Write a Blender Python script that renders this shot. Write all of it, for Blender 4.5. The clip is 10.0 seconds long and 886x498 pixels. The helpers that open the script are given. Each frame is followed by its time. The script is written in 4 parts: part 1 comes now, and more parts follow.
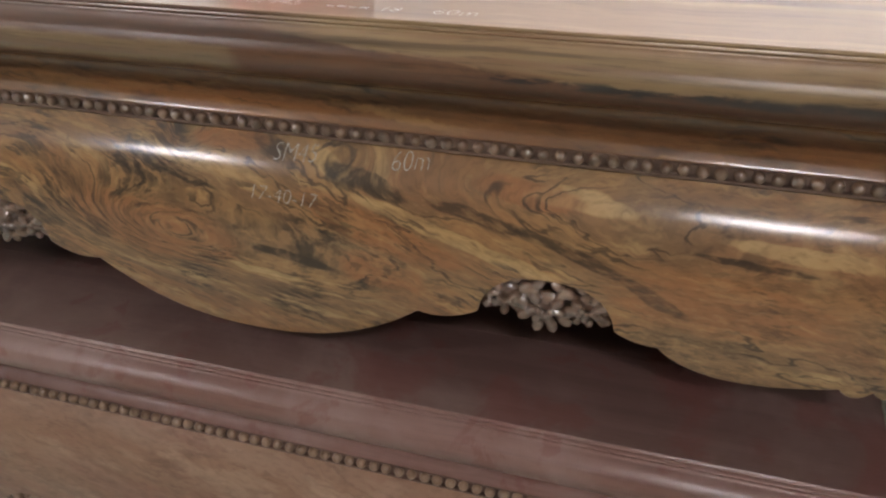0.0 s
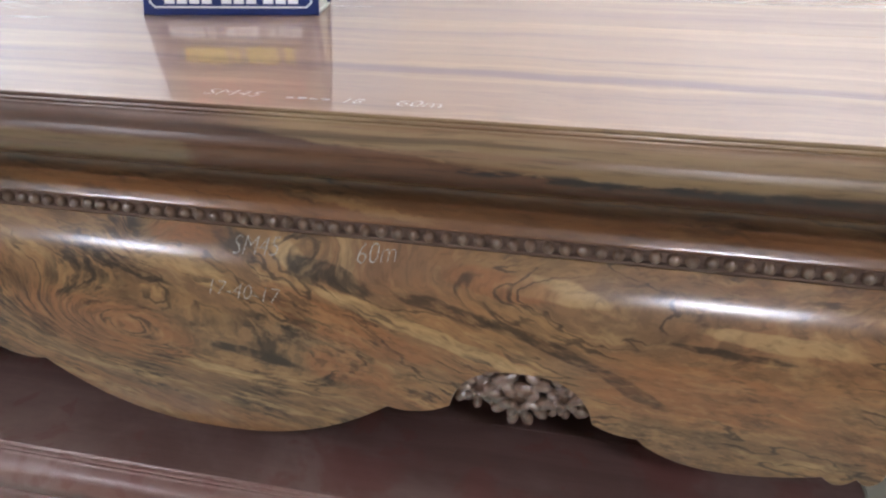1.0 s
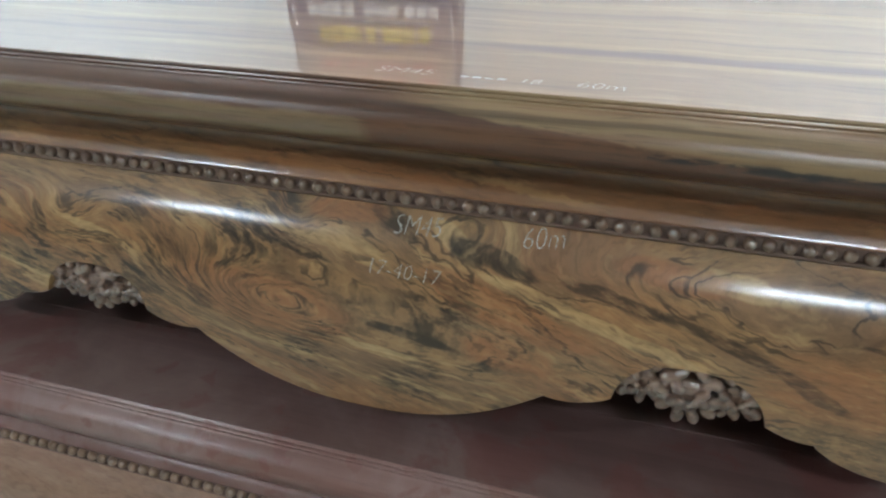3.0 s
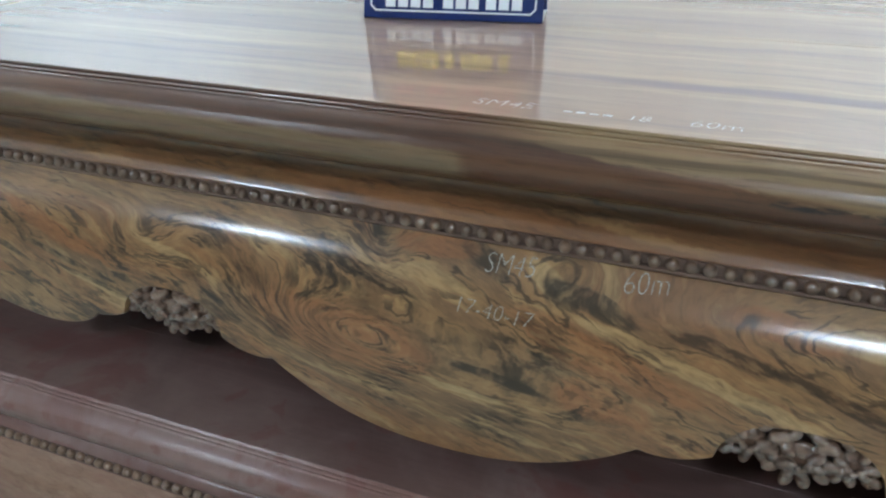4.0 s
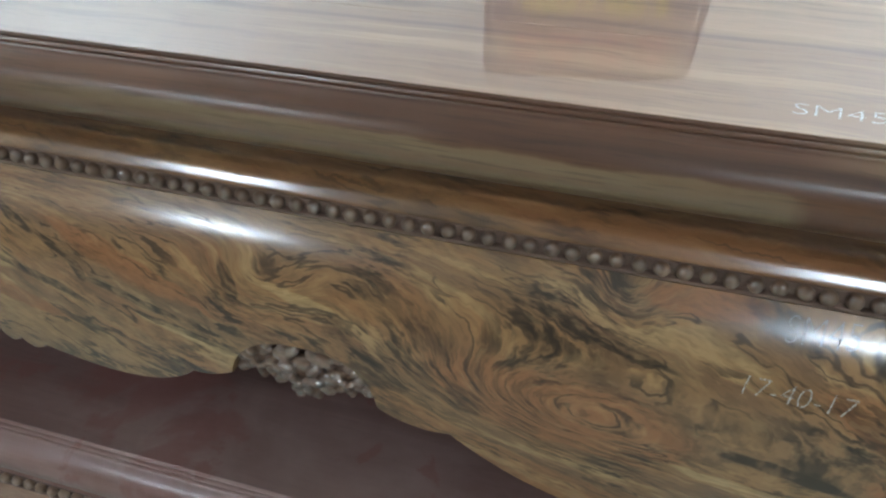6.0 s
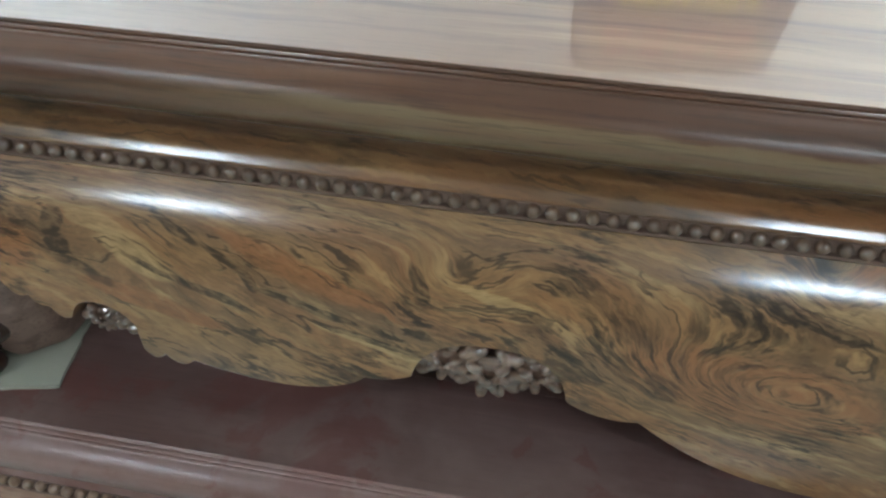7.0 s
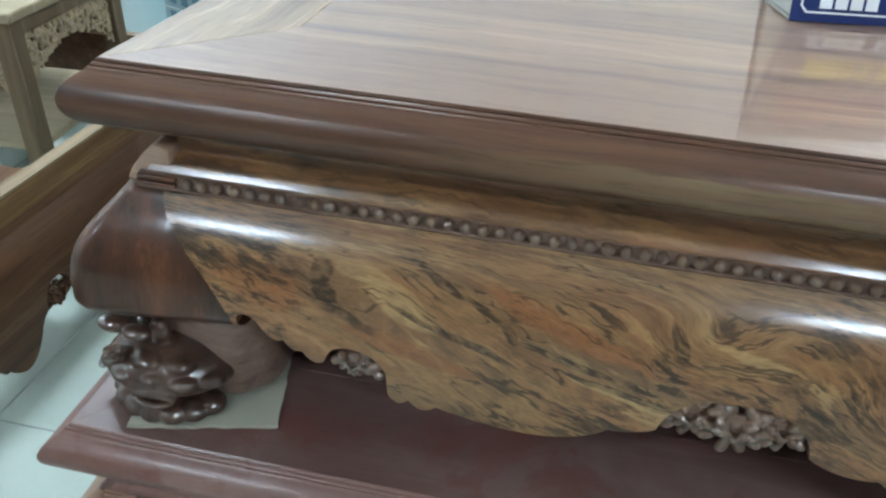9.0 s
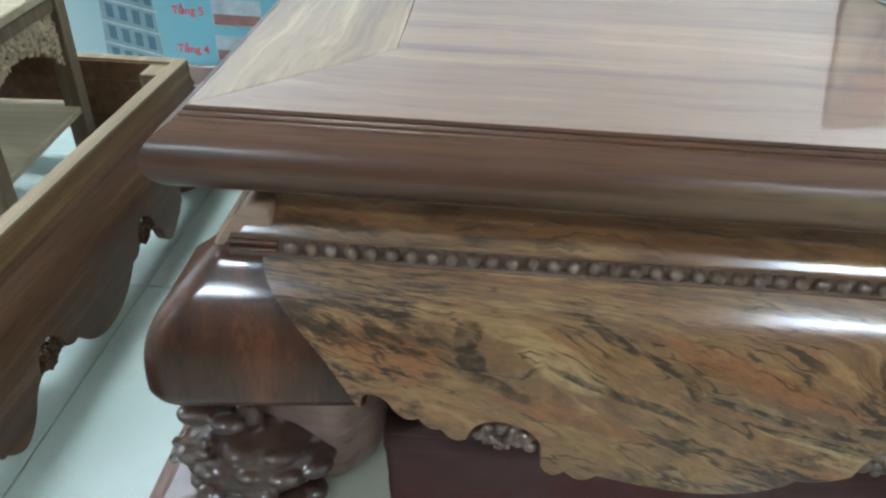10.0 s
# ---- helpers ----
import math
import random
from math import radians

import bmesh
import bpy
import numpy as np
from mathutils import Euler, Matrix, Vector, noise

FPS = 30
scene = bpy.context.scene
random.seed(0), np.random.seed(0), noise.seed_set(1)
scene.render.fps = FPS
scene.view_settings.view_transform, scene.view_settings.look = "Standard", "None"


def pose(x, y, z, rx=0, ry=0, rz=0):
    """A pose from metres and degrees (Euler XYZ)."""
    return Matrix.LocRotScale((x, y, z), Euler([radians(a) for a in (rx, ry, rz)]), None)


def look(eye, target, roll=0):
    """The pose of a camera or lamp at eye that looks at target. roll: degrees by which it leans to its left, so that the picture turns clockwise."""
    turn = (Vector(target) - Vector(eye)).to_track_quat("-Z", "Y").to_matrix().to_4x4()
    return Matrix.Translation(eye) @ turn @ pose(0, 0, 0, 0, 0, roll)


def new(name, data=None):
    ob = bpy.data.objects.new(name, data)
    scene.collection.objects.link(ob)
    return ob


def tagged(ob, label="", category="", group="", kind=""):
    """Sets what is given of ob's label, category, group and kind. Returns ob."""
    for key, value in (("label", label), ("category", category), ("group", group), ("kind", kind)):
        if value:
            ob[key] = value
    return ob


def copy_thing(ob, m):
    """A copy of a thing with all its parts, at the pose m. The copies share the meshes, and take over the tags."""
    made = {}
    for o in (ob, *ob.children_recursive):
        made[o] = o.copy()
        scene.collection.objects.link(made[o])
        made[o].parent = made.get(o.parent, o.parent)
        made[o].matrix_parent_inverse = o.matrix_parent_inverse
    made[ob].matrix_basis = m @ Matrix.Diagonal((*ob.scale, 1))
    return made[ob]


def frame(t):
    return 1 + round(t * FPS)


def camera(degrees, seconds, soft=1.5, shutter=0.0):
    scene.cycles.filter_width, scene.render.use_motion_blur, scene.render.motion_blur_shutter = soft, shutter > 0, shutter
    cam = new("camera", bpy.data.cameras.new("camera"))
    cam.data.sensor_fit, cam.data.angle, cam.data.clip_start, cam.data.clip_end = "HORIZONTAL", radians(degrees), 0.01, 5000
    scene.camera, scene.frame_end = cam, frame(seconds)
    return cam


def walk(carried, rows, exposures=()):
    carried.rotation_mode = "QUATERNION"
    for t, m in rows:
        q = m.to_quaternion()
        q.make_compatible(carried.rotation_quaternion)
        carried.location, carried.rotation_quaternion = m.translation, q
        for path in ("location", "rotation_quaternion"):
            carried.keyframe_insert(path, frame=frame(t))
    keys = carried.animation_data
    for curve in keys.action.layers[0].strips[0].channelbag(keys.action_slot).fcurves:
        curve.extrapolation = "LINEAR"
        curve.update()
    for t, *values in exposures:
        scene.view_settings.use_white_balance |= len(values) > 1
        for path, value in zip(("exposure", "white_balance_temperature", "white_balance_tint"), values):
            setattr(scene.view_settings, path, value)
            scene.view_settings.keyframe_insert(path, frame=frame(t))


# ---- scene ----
cam = camera(62.9, 10.0, soft=2.4)
PATH = [
    (0, (0.402, -0.587, 0.985), (-0.07, 1.033, -0.088), -0.6),
    (0.5, (0.404, -0.553, 0.999), (-0.031, 1.102, -0.037), -2.0),
    (1, (0.383, -0.551, 1.007), (0.004, 1.168, 0.059), -0.3),
    (1.5, (0.35, -0.552, 0.993), (-0.024, 1.154, 0.018), 1.1),
    (2, (0.317, -0.565, 0.993), (-0.087, 1.126, 0.005), 1.3),
    (2.5, (0.288, -0.569, 0.995), (-0.167, 1.107, 0.003), 0.3),
    (4, (0.214, -0.549, 1.0), (-0.417, 1.105, 0.068), -0.0),
    (4.5, (0.108, -0.541, 1.009), (-0.505, 1.113, 0.067), 0.7),
    (5, (0.028, -0.535, 1.0), (-0.486, 1.116, -0.003), 2.3),
    (5.2, (0.013, -0.505, 1.004), (-0.503, 1.113, -0.052), 1.9),
    (6.3, (-0.147, -0.385, 1.007), (-0.572, 1.164, -0.185), 0.5),
    (6.5, (-0.183, -0.385, 1.003), (-0.605, 1.16, -0.194), 0.3),
    (7, (-0.318, -0.447, 1.012), (-0.548, 1.14, -0.182), 2.7),
    (7.5, (-0.403, -0.488, 1.02), (-0.501, 1.107, -0.182), 5.0),
    (8, (-0.447, -0.508, 1.027), (-0.551, 1.1, -0.158), 4.9),
    (8.5, (-0.486, -0.515, 1.033), (-0.671, 1.128, -0.093), 3.3),
    (9, (-0.541, -0.509, 1.04), (-0.803, 1.132, -0.073), 3.9),
    (9.5, (-0.645, -0.452, 1.03), (-0.924, 1.186, -0.084), 2.4),
    (10, (-0.746, -0.423, 1.017), (-0.814, 1.234, -0.102), 2.7),
]
EXPOSURES = [(0.0, 0.31, 7390, 22), (0.5, 0.46, 6940, 23), (1.0, 0.46, 6640, 22), (1.5, 0.41, 6470, 19), (2.5, 0.41, 6320, 9), (4.0, 0.36, 5820, 5), (5.0, 0.31, 5970, 6), (6.5, 0.36, 6020, 5), (8.0, 0.46, 6020, 3), (9.0, 0.48, 5920, 5), (10.0, 0.46, 5920, 5)]
walk(cam, [(t, look(eye, target, roll)) for t, eye, target, roll in PATH], EXPOSURES)

# ---- world and lamps ----
world = bpy.data.worlds.new("room_air")
scene.world = world
world.use_nodes = True
world.node_tree.nodes["Background"].inputs[0].default_value = (0.8, 0.9, 1.0, 1)
world.node_tree.nodes["Background"].inputs[1].default_value = 0.15
LAMP_POWER = 90.0
# belly highlights place the y -2.25 row; the y 1.6 row is added fill
LAMPS = [(x, y) for y in (-2.25, 1.6) for x in (-5.5, -2.2, 1.12, 4.4)]
CEILING = 2.8
scene.view_settings.exposure = 0.0


# ---- node helpers ----
class Graph:
    def __init__(self, name):
        self.mat = bpy.data.materials.new(name)
        self.mat.use_nodes = True
        self.tree = self.mat.node_tree
        self.bsdf = self.tree.nodes["Principled BSDF"]

    def put(self, socket, value):
        if isinstance(value, bpy.types.NodeSocket):
            self.tree.links.new(value, socket)
        elif isinstance(value, (tuple, list)) and len(value) == 3 and socket.type == "RGBA":
            socket.default_value = (*value, 1)
        else:
            socket.default_value = value

    def m(self, op, a, b=None, c=None, clamp=False):
        n = self.tree.nodes.new("ShaderNodeMath")
        n.operation, n.use_clamp = op, clamp
        for s, v in zip(n.inputs, (a, b, c)):
            if v is not None:
                self.put(s, v)
        return n.outputs[0]

    def add(self, *v):
        out = v[0]
        for w in v[1:]:
            out = self.m("ADD", out, w)
        return out

    def mul(self, a, b):
        return self.m("MULTIPLY", a, b)

    def coords(self):
        n = self.tree.nodes.new("ShaderNodeTexCoord")
        return n.outputs["Object"]

    def split(self, v):
        n = self.tree.nodes.new("ShaderNodeSeparateXYZ")
        self.put(n.inputs[0], v)
        return n.outputs

    def vec(self, x, y, z):
        n = self.tree.nodes.new("ShaderNodeCombineXYZ")
        for s, v in zip(n.inputs, (x, y, z)):
            self.put(s, v)
        return n.outputs[0]

    def noise(self, v, scale, detail=3.0, rough=0.55, distort=0.0, colour=False):
        n = self.tree.nodes.new("ShaderNodeTexNoise")
        for k, w in (("Vector", v), ("Scale", scale), ("Detail", detail), ("Roughness", rough), ("Distortion", distort)):
            self.put(n.inputs[k], w)
        return n.outputs["Color"] if colour else n.outputs["Fac"]

    def step(self, v, a, b, smooth=True):
        n = self.tree.nodes.new("ShaderNodeMapRange")
        n.interpolation_type = "SMOOTHSTEP" if smooth else "LINEAR"
        for s, w in zip(n.inputs, (v, a, b, 0.0, 1.0)):
            self.put(s, w)
        return n.outputs[0]

    def ramp(self, v, stops):
        n = self.tree.nodes.new("ShaderNodeValToRGB")
        e = n.color_ramp.elements
        while len(e) < len(stops):
            e.new(0.5)
        for el, (p, c) in zip(e, stops):
            el.position, el.color = p, (*c, 1)
        self.put(n.inputs[0], v)
        return n.outputs[0]

    def mix(self, f, a, b, mode="MIX"):
        n = self.tree.nodes.new("ShaderNodeMix")
        n.data_type, n.blend_type = "RGBA", mode
        self.put(n.inputs[0], f)
        self.put(n.inputs[6], a)
        self.put(n.inputs[7], b)
        return n.outputs[2]

    def blob(self, x, z, cx, cz, a, b, turn=0.0):
        c, s = math.cos(radians(turn)), math.sin(radians(turn))
        dx, dz = self.m("SUBTRACT", x, cx), self.m("SUBTRACT", z, cz)
        u = self.m("DIVIDE", self.add(self.mul(dx, c), self.mul(dz, s)), a)
        w = self.m("DIVIDE", self.add(self.mul(dz, c), self.mul(dx, -s)), b)
        q = self.add(self.mul(u, u), self.mul(w, w))
        return self.m("EXPONENT", self.mul(q, -1.0))

    def bump(self, height, strength, distance=0.001):
        n = self.tree.nodes.new("ShaderNodeBump")
        self.put(n.inputs["Strength"], strength)
        self.put(n.inputs["Distance"], distance)
        self.put(n.inputs["Height"], height)
        self.put(self.bsdf.inputs["Normal"], n.outputs[0])

    def finish(self, colour, rough, coat=0.0, coat_rough=0.1, metal=0.0, ior=1.5):
        self.put(self.bsdf.inputs["Base Color"], colour)
        self.put(self.bsdf.inputs["Roughness"], rough)
        self.bsdf.inputs["IOR"].default_value = ior
        self.bsdf.inputs["Specular IOR Level"].default_value = 0.5 if coat == 0 else 0.16
        self.bsdf.inputs["Metallic"].default_value = metal
        self.bsdf.inputs["Coat Weight"].default_value = coat
        self.put(self.bsdf.inputs["Coat Roughness"], coat_rough)
        return self.mat


def plain(name, colour, rough=0.6, vary=0.15, scale=30.0, coat=0.0, metal=0.0):
    g = Graph(name)
    n = g.noise(g.coords(), scale, 4)
    c = g.mix(n, tuple(k * (1 - vary) for k in colour), tuple(min(1, k * (1 + vary)) for k in colour))
    g.bump(n, 0.08)
    return g.finish(c, g.add(g.mul(g.noise(g.coords(), scale * 3), 0.15), rough - 0.07), coat, 0.1, metal)


def glow(name, colour, strength):
    g = Graph(name)
    g.put(g.bsdf.inputs["Base Color"], (0.9, 0.9, 0.9))
    g.put(g.bsdf.inputs["Emission Color"], colour)
    g.bsdf.inputs["Emission Strength"].default_value = strength
    return g.mat


# showpiece wood of the apron: slanting choppy streaks that bend round curls
# x, z, half width, half height, turn, lift of the growth lines
CURLS = [(-0.112, 0.160, 0.105, 0.040, -8, 0.10), (0.055, 0.136, 0.10, 0.032, -8, 0.045), (-0.375, 0.226, 0.046, 0.030, 10, 0.050), (-0.675, 0.212, 0.060, 0.022, -22, -0.018),
         (-0.075, 0.262, 0.024, 0.020, 0, 0.03), (0.12, 0.262, 0.035, 0.020, 0, -0.025), (0.46, 0.205, 0.15, 0.032, -5, 0.022)]
# redder heartwood in places: x, z, half width, half height, turn
HEARTS = [(-0.12, 0.162, 0.11, 0.036, -8), (-0.50, 0.210, 0.10, 0.012, -17), (-0.022, 0.264, 0.045, 0.009, 0), (0.17, 0.190, 0.10, 0.018, -15), (0.30, 0.248, 0.07, 0.012, -4),
          (0.50, 0.168, 0.11, 0.030, 0), (-0.80, 0.205, 0.05, 0.022, -15), (-0.66, 0.165, 0.09, 0.010, -14), (0.16, 0.145, 0.05, 0.02, -10)]
# pale sapwood places
PALES = [(-0.66, 0.209, 0.046, 0.016, -24), (-0.70, 0.232, 0.030, 0.008, -10), (0.097, 0.253, 0.030, 0.009, -28), (0.25, 0.194, 0.13, 0.0085, -15),
         (-0.335, 0.212, 0.030, 0.006, -10), (0.36, 0.247, 0.05, 0.010, -6), (-0.43, 0.150, 0.08, 0.005, -14), (0.55, 0.226, 0.08, 0.008, -4), (0.02, 0.128, 0.05, 0.005, -6)]
# dark smoky bands and wandering veins
DARKS = [(-0.742, 0.226, 0.010, 0.012, -20), (-0.735, 0.207, 0.012, 0.010, -30), (-0.718, 0.190, 0.040, 0.007, -22), (-0.625, 0.236, 0.030, 0.0042, -24), (-0.580, 0.217, 0.026, 0.0040, -28), (-0.557, 0.200, 0.012, 0.0045, -60),
         (-0.50, 0.181, 0.05, 0.0035, -14), (-0.60, 0.184, 0.07, 0.0035, -18), (-0.45, 0.158, 0.07, 0.0030, -13), (-0.405, 0.216, 0.006, 0.018, 24),
         (0.035, 0.258, 0.03, 0.010, -20), (0.14, 0.240, 0.05, 0.008, -14), (0.26, 0.221, 0.06, 0.007, -12), (0.365, 0.197, 0.05, 0.006, -17), (0.43, 0.170, 0.04, 0.008, -25),
         (0.06, 0.150, 0.06, 0.007, -10), (0.51, 0.212, 0.05, 0.0035, -3), (-0.19, 0.152, 0.02, 0.012, -30), (-0.10, 0.232, 0.06, 0.004, -14)]


def figured_wood(name, tones, slant=0.5, curls=(), red=0.5, coat=0.6, rough=0.46, coat_rough=0.165, dark=1.0, hearts=(), pales=(), darks=(), warp=1.0, reach=1.0):
    """Soft clouds of brown, ochre and orange along the growth lines, with smoky smudges and thin dark veins on their borders."""
    brown, ochre, orange, blond, black = tones
    g = Graph(name)
    co = g.coords()
    x0, y0, z0 = g.split(co)
    flat = g.vec(x0, g.mul(y0, 0.25), z0)
    w = g.split(g.noise(flat, 6.0, 2, colour=True))
    v = g.split(g.noise(flat, 26.0, 2, 0.5, colour=True))
    x = g.add(x0, g.mul(g.m("SUBTRACT", w[0], 0.5), 0.022 * warp), g.mul(g.m("SUBTRACT", v[0], 0.5), 0.014 * warp))
    z = g.add(z0, g.mul(g.m("SUBTRACT", w[1], 0.5), 0.013 * warp), g.mul(g.m("SUBTRACT", v[1], 0.5), 0.010 * warp))
    left = g.m("MINIMUM", x, 0.36)
    right = g.m("MAXIMUM", g.m("SUBTRACT", x, 0.36), 0.0)
    lean = g.mul(g.add(g.mul(left, slant), g.mul(right, slant * 0.15)), g.m("SUBTRACT", 1.0, g.mul(g.step(z0, 0.235, 0.29), 0.6)))
    x1 = g.add(x0, g.mul(g.m("SUBTRACT", v[0], 0.5), 0.014 * warp))
    z1 = g.add(z0, g.mul(g.m("SUBTRACT", v[1], 0.5), 0.008 * warp))
    h = g.add(z, lean, g.mul(g.m("SUBTRACT", g.noise(flat, 2.3, 1), 0.5), 0.06 * warp))
    for cx, cz, a, b, turn, high in curls:
        h = g.add(h, g.mul(g.blob(x1, z1, cx, cz, a, b, turn), high))
    # ragged edges of the streaks
    h = g.add(h, g.mul(g.m("SUBTRACT", g.noise(flat, 75.0, 2, 0.6), 0.5), 0.0065))

    def along(lines, run, shift, detail=3, rough_=0.58):
        return g.noise(g.vec(g.add(g.mul(h, lines), shift), g.mul(x0, run / reach), g.mul(z0, run * 0.7)), 1.0, detail, rough_)

    cloud = along(30.0, 4.5, 3.1)
    cloud2 = along(17.0, 3.2, 17.7, 4)
    band = along(50.0, 9.0, 31.3)
    smudge = along(62.0, 16.0, 47.9, 4, 0.66)
    chip = along(92.0, 28.0, 71.1, 3, 0.65)
    fleck = along(165.0, 52.0, 5.5, 2)
    fibre = along(430.0, 60.0, 9.1, 2)
    where = g.step(g.noise(flat, 6.5, 3, 0.6), 0.44, 0.60)
    if hearts:
        # the far third is calmer, with long plain stripes
        where = g.mul(where, g.m("SUBTRACT", 1.0, g.mul(g.step(x0, 0.27, 0.42), 0.6)))
    ragged = g.mul(g.m("SUBTRACT", band, 0.5), 1.3)

    def places(spots, lo=0.34, hi=0.52):
        out = None
        for cx, cz, a, b, turn in spots:
            q = g.blob(x1, z1, cx, cz, a, b, turn)
            out = q if out is None else g.m("MAXIMUM", out, q)
        return g.step(g.add(out, g.mul(ragged, g.step(out, 0.03, 0.25))), lo, hi) if out is not None else 0.0

    warm = g.mul(g.step(cloud2, 0.47, 0.60), red)
    if hearts:
        warm = g.m("MAXIMUM", warm, g.mul(places(hearts, 0.20, 0.55), 0.96))
        where = g.mul(where, g.m("SUBTRACT", 1.0, g.mul(places(hearts[:1], 0.25, 0.55), 0.5)))
    pale = g.mul(g.step(band, 0.54, 0.66), 0.48)
    if pales:
        where = g.mul(where, g.m("SUBTRACT", 1.0, g.mul(places(pales, 0.20, 0.50), 0.8)))
        pale = g.m("MAXIMUM", pale, g.mul(places(pales, 0.30, 0.55), 0.72))
    shade = g.mul(g.step(smudge, 0.48, 0.60), g.add(0.20, g.mul(where, 0.72)))
    if darks:
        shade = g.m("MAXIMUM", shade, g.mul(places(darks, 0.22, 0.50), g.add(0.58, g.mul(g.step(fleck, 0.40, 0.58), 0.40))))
    # thin dark lines where two clouds meet
    line = g.m("MAXIMUM", g.mul(g.step(g.m("ABSOLUTE", g.m("SUBTRACT", cloud, 0.53)), 0.017, 0.004), g.step(g.noise(flat, 11.0, 3), 0.46, 0.58)),
               g.mul(g.step(g.m("ABSOLUTE", g.m("SUBTRACT", cloud2, 0.475)), 0.009, 0.002), g.step(g.noise(flat, 15.0, 3), 0.44, 0.56)))
    c = g.mix(g.step(cloud, 0.38, 0.60), brown, ochre)
    c = g.mix(warm, c, orange)
    c = g.mix(g.mul(pale, g.m("SUBTRACT", 1.0, g.mul(warm, 0.62))), c, blond)
    calm = g.m("SUBTRACT", 1.0, g.mul(warm, 0.32))
    c = g.mix(g.mul(g.mul(shade, calm), 0.88 * dark), c, black)
    if hearts:
        ring = g.mul(g.step(g.m("SINE", g.mul(h, 430.0)), 0.55, 0.98), g.mul(places(hearts[:1], 0.15, 0.5), g.step(g.noise(flat, 30.0, 3), 0.40, 0.58)))
        line = g.m("MAXIMUM", line, ring)
    c = g.mix(g.mul(line, 0.72 * dark), c, black)
    c = g.mix(g.mul(g.mul(g.step(chip, 0.52, 0.63), g.add(0.22, g.mul(where, 0.78))), 0.82 * dark), c, black)
    c = g.mix(g.mul(g.mul(g.step(fleck, 0.52, 0.64), g.add(0.25, g.mul(where, 0.75))), 0.50 * dark), c, black)
    c = g.mix(g.mul(g.step(fleck, 0.44, 0.32), 0.15), c, blond)
    c = g.mix(g.mul(g.step(fibre, 0.50, 0.66), 0.22), c, black)
    g.bump(g.add(g.mul(fibre, 0.3), g.noise(co, 60.0, 2)), 0.05, 0.0006)
    return g.finish(c, rough, coat, g.add(coat_rough - 0.03, g.mul(g.noise(co, 14.0, 3), 0.06)))


def straight_wood(name, tones, along="x", freq=60.0, coat=0.6, rough=0.46, coat_rough=0.13, dark=0.6, stain=None, stretch=1.2, patch=None, dust=None, wave=0.014):
    g = Graph(name)
    co = g.coords()
    xyz = g.split(co)
    a = xyz["XYZ".index(along.upper())]
    others = [s for s, k in zip(xyz, "xyz") if k != along]
    w = g.noise(g.vec(g.mul(a, 1.6), others[0], others[1]), 3.0, 2)
    p = g.add(others[0], g.mul(w, wave))
    q = g.add(others[1], g.mul(w, wave * 0.6))
    streak = g.noise(g.vec(g.mul(a, stretch), g.mul(p, freq), g.mul(q, freq)), 1.0, 5, 0.6)
    broad = g.noise(g.vec(g.mul(a, 0.7), g.mul(p, freq * 0.22), g.mul(q, freq * 0.22)), 1.0, 2)
    fine = g.noise(g.vec(g.mul(a, 18.0), g.mul(p, freq * 8), g.mul(q, freq * 8)), 1.0, 3, 0.6)
    c = g.mix(g.step(broad, 0.35, 0.65), tones[0], tones[1])
    if patch:
        c = patch(g, co, xyz, c)
    c = g.mix(g.mul(g.step(streak, 0.5, 0.66), 0.55 if patch else 1.0), c, tones[2])
    c = g.mix(g.mul(g.step(streak, 0.46, 0.33), dark), c, tones[3])
    c = g.mix(g.mul(g.step(fine, 0.48, 0.34), dark * 0.6), c, tones[3])
    if dust:
        d = g.mul(g.step(g.noise(co, 3.2, 5, 0.65, 0.4), 0.40, 0.66), g.add(0.5, g.mul(g.noise(co, 40.0, 3), 0.5)))
        c = g.mix(g.mul(d, 0.8), c, dust)
    if stain:
        s = g.m("MAXIMUM", g.step(g.noise(co, 7.0, 5, 0.6, 0.5), 0.56, 0.63), g.step(g.noise(co, 16.0, 5, 0.62, 0.3), 0.57, 0.62))
        c = g.mix(g.mul(s, 0.42), c, stain)
    g.bump(g.add(g.mul(fine, 0.5), g.noise(co, 160.0, 2)), 0.03 if coat else 0.1, 0.0006)
    return g.finish(c, rough, coat, g.add(coat_rough - 0.03, g.mul(g.noise(co, 11.0, 3), 0.06)))


def bead_wood(name, deep, light, coat=1.0, coat_rough=0.12):
    g = Graph(name)
    n = g.noise(g.coords(), 90.0, 3)
    pick = g.tree.nodes.new("ShaderNodeObjectInfo").outputs["Random"]
    c = g.mix(g.mul(g.add(g.mul(pick, 0.6), g.mul(n, 0.5)), 0.8), deep, light)
    g.bsdf.inputs["Coat IOR"].default_value = 1.65
    return g.finish(c, 0.4, coat, coat_rough)


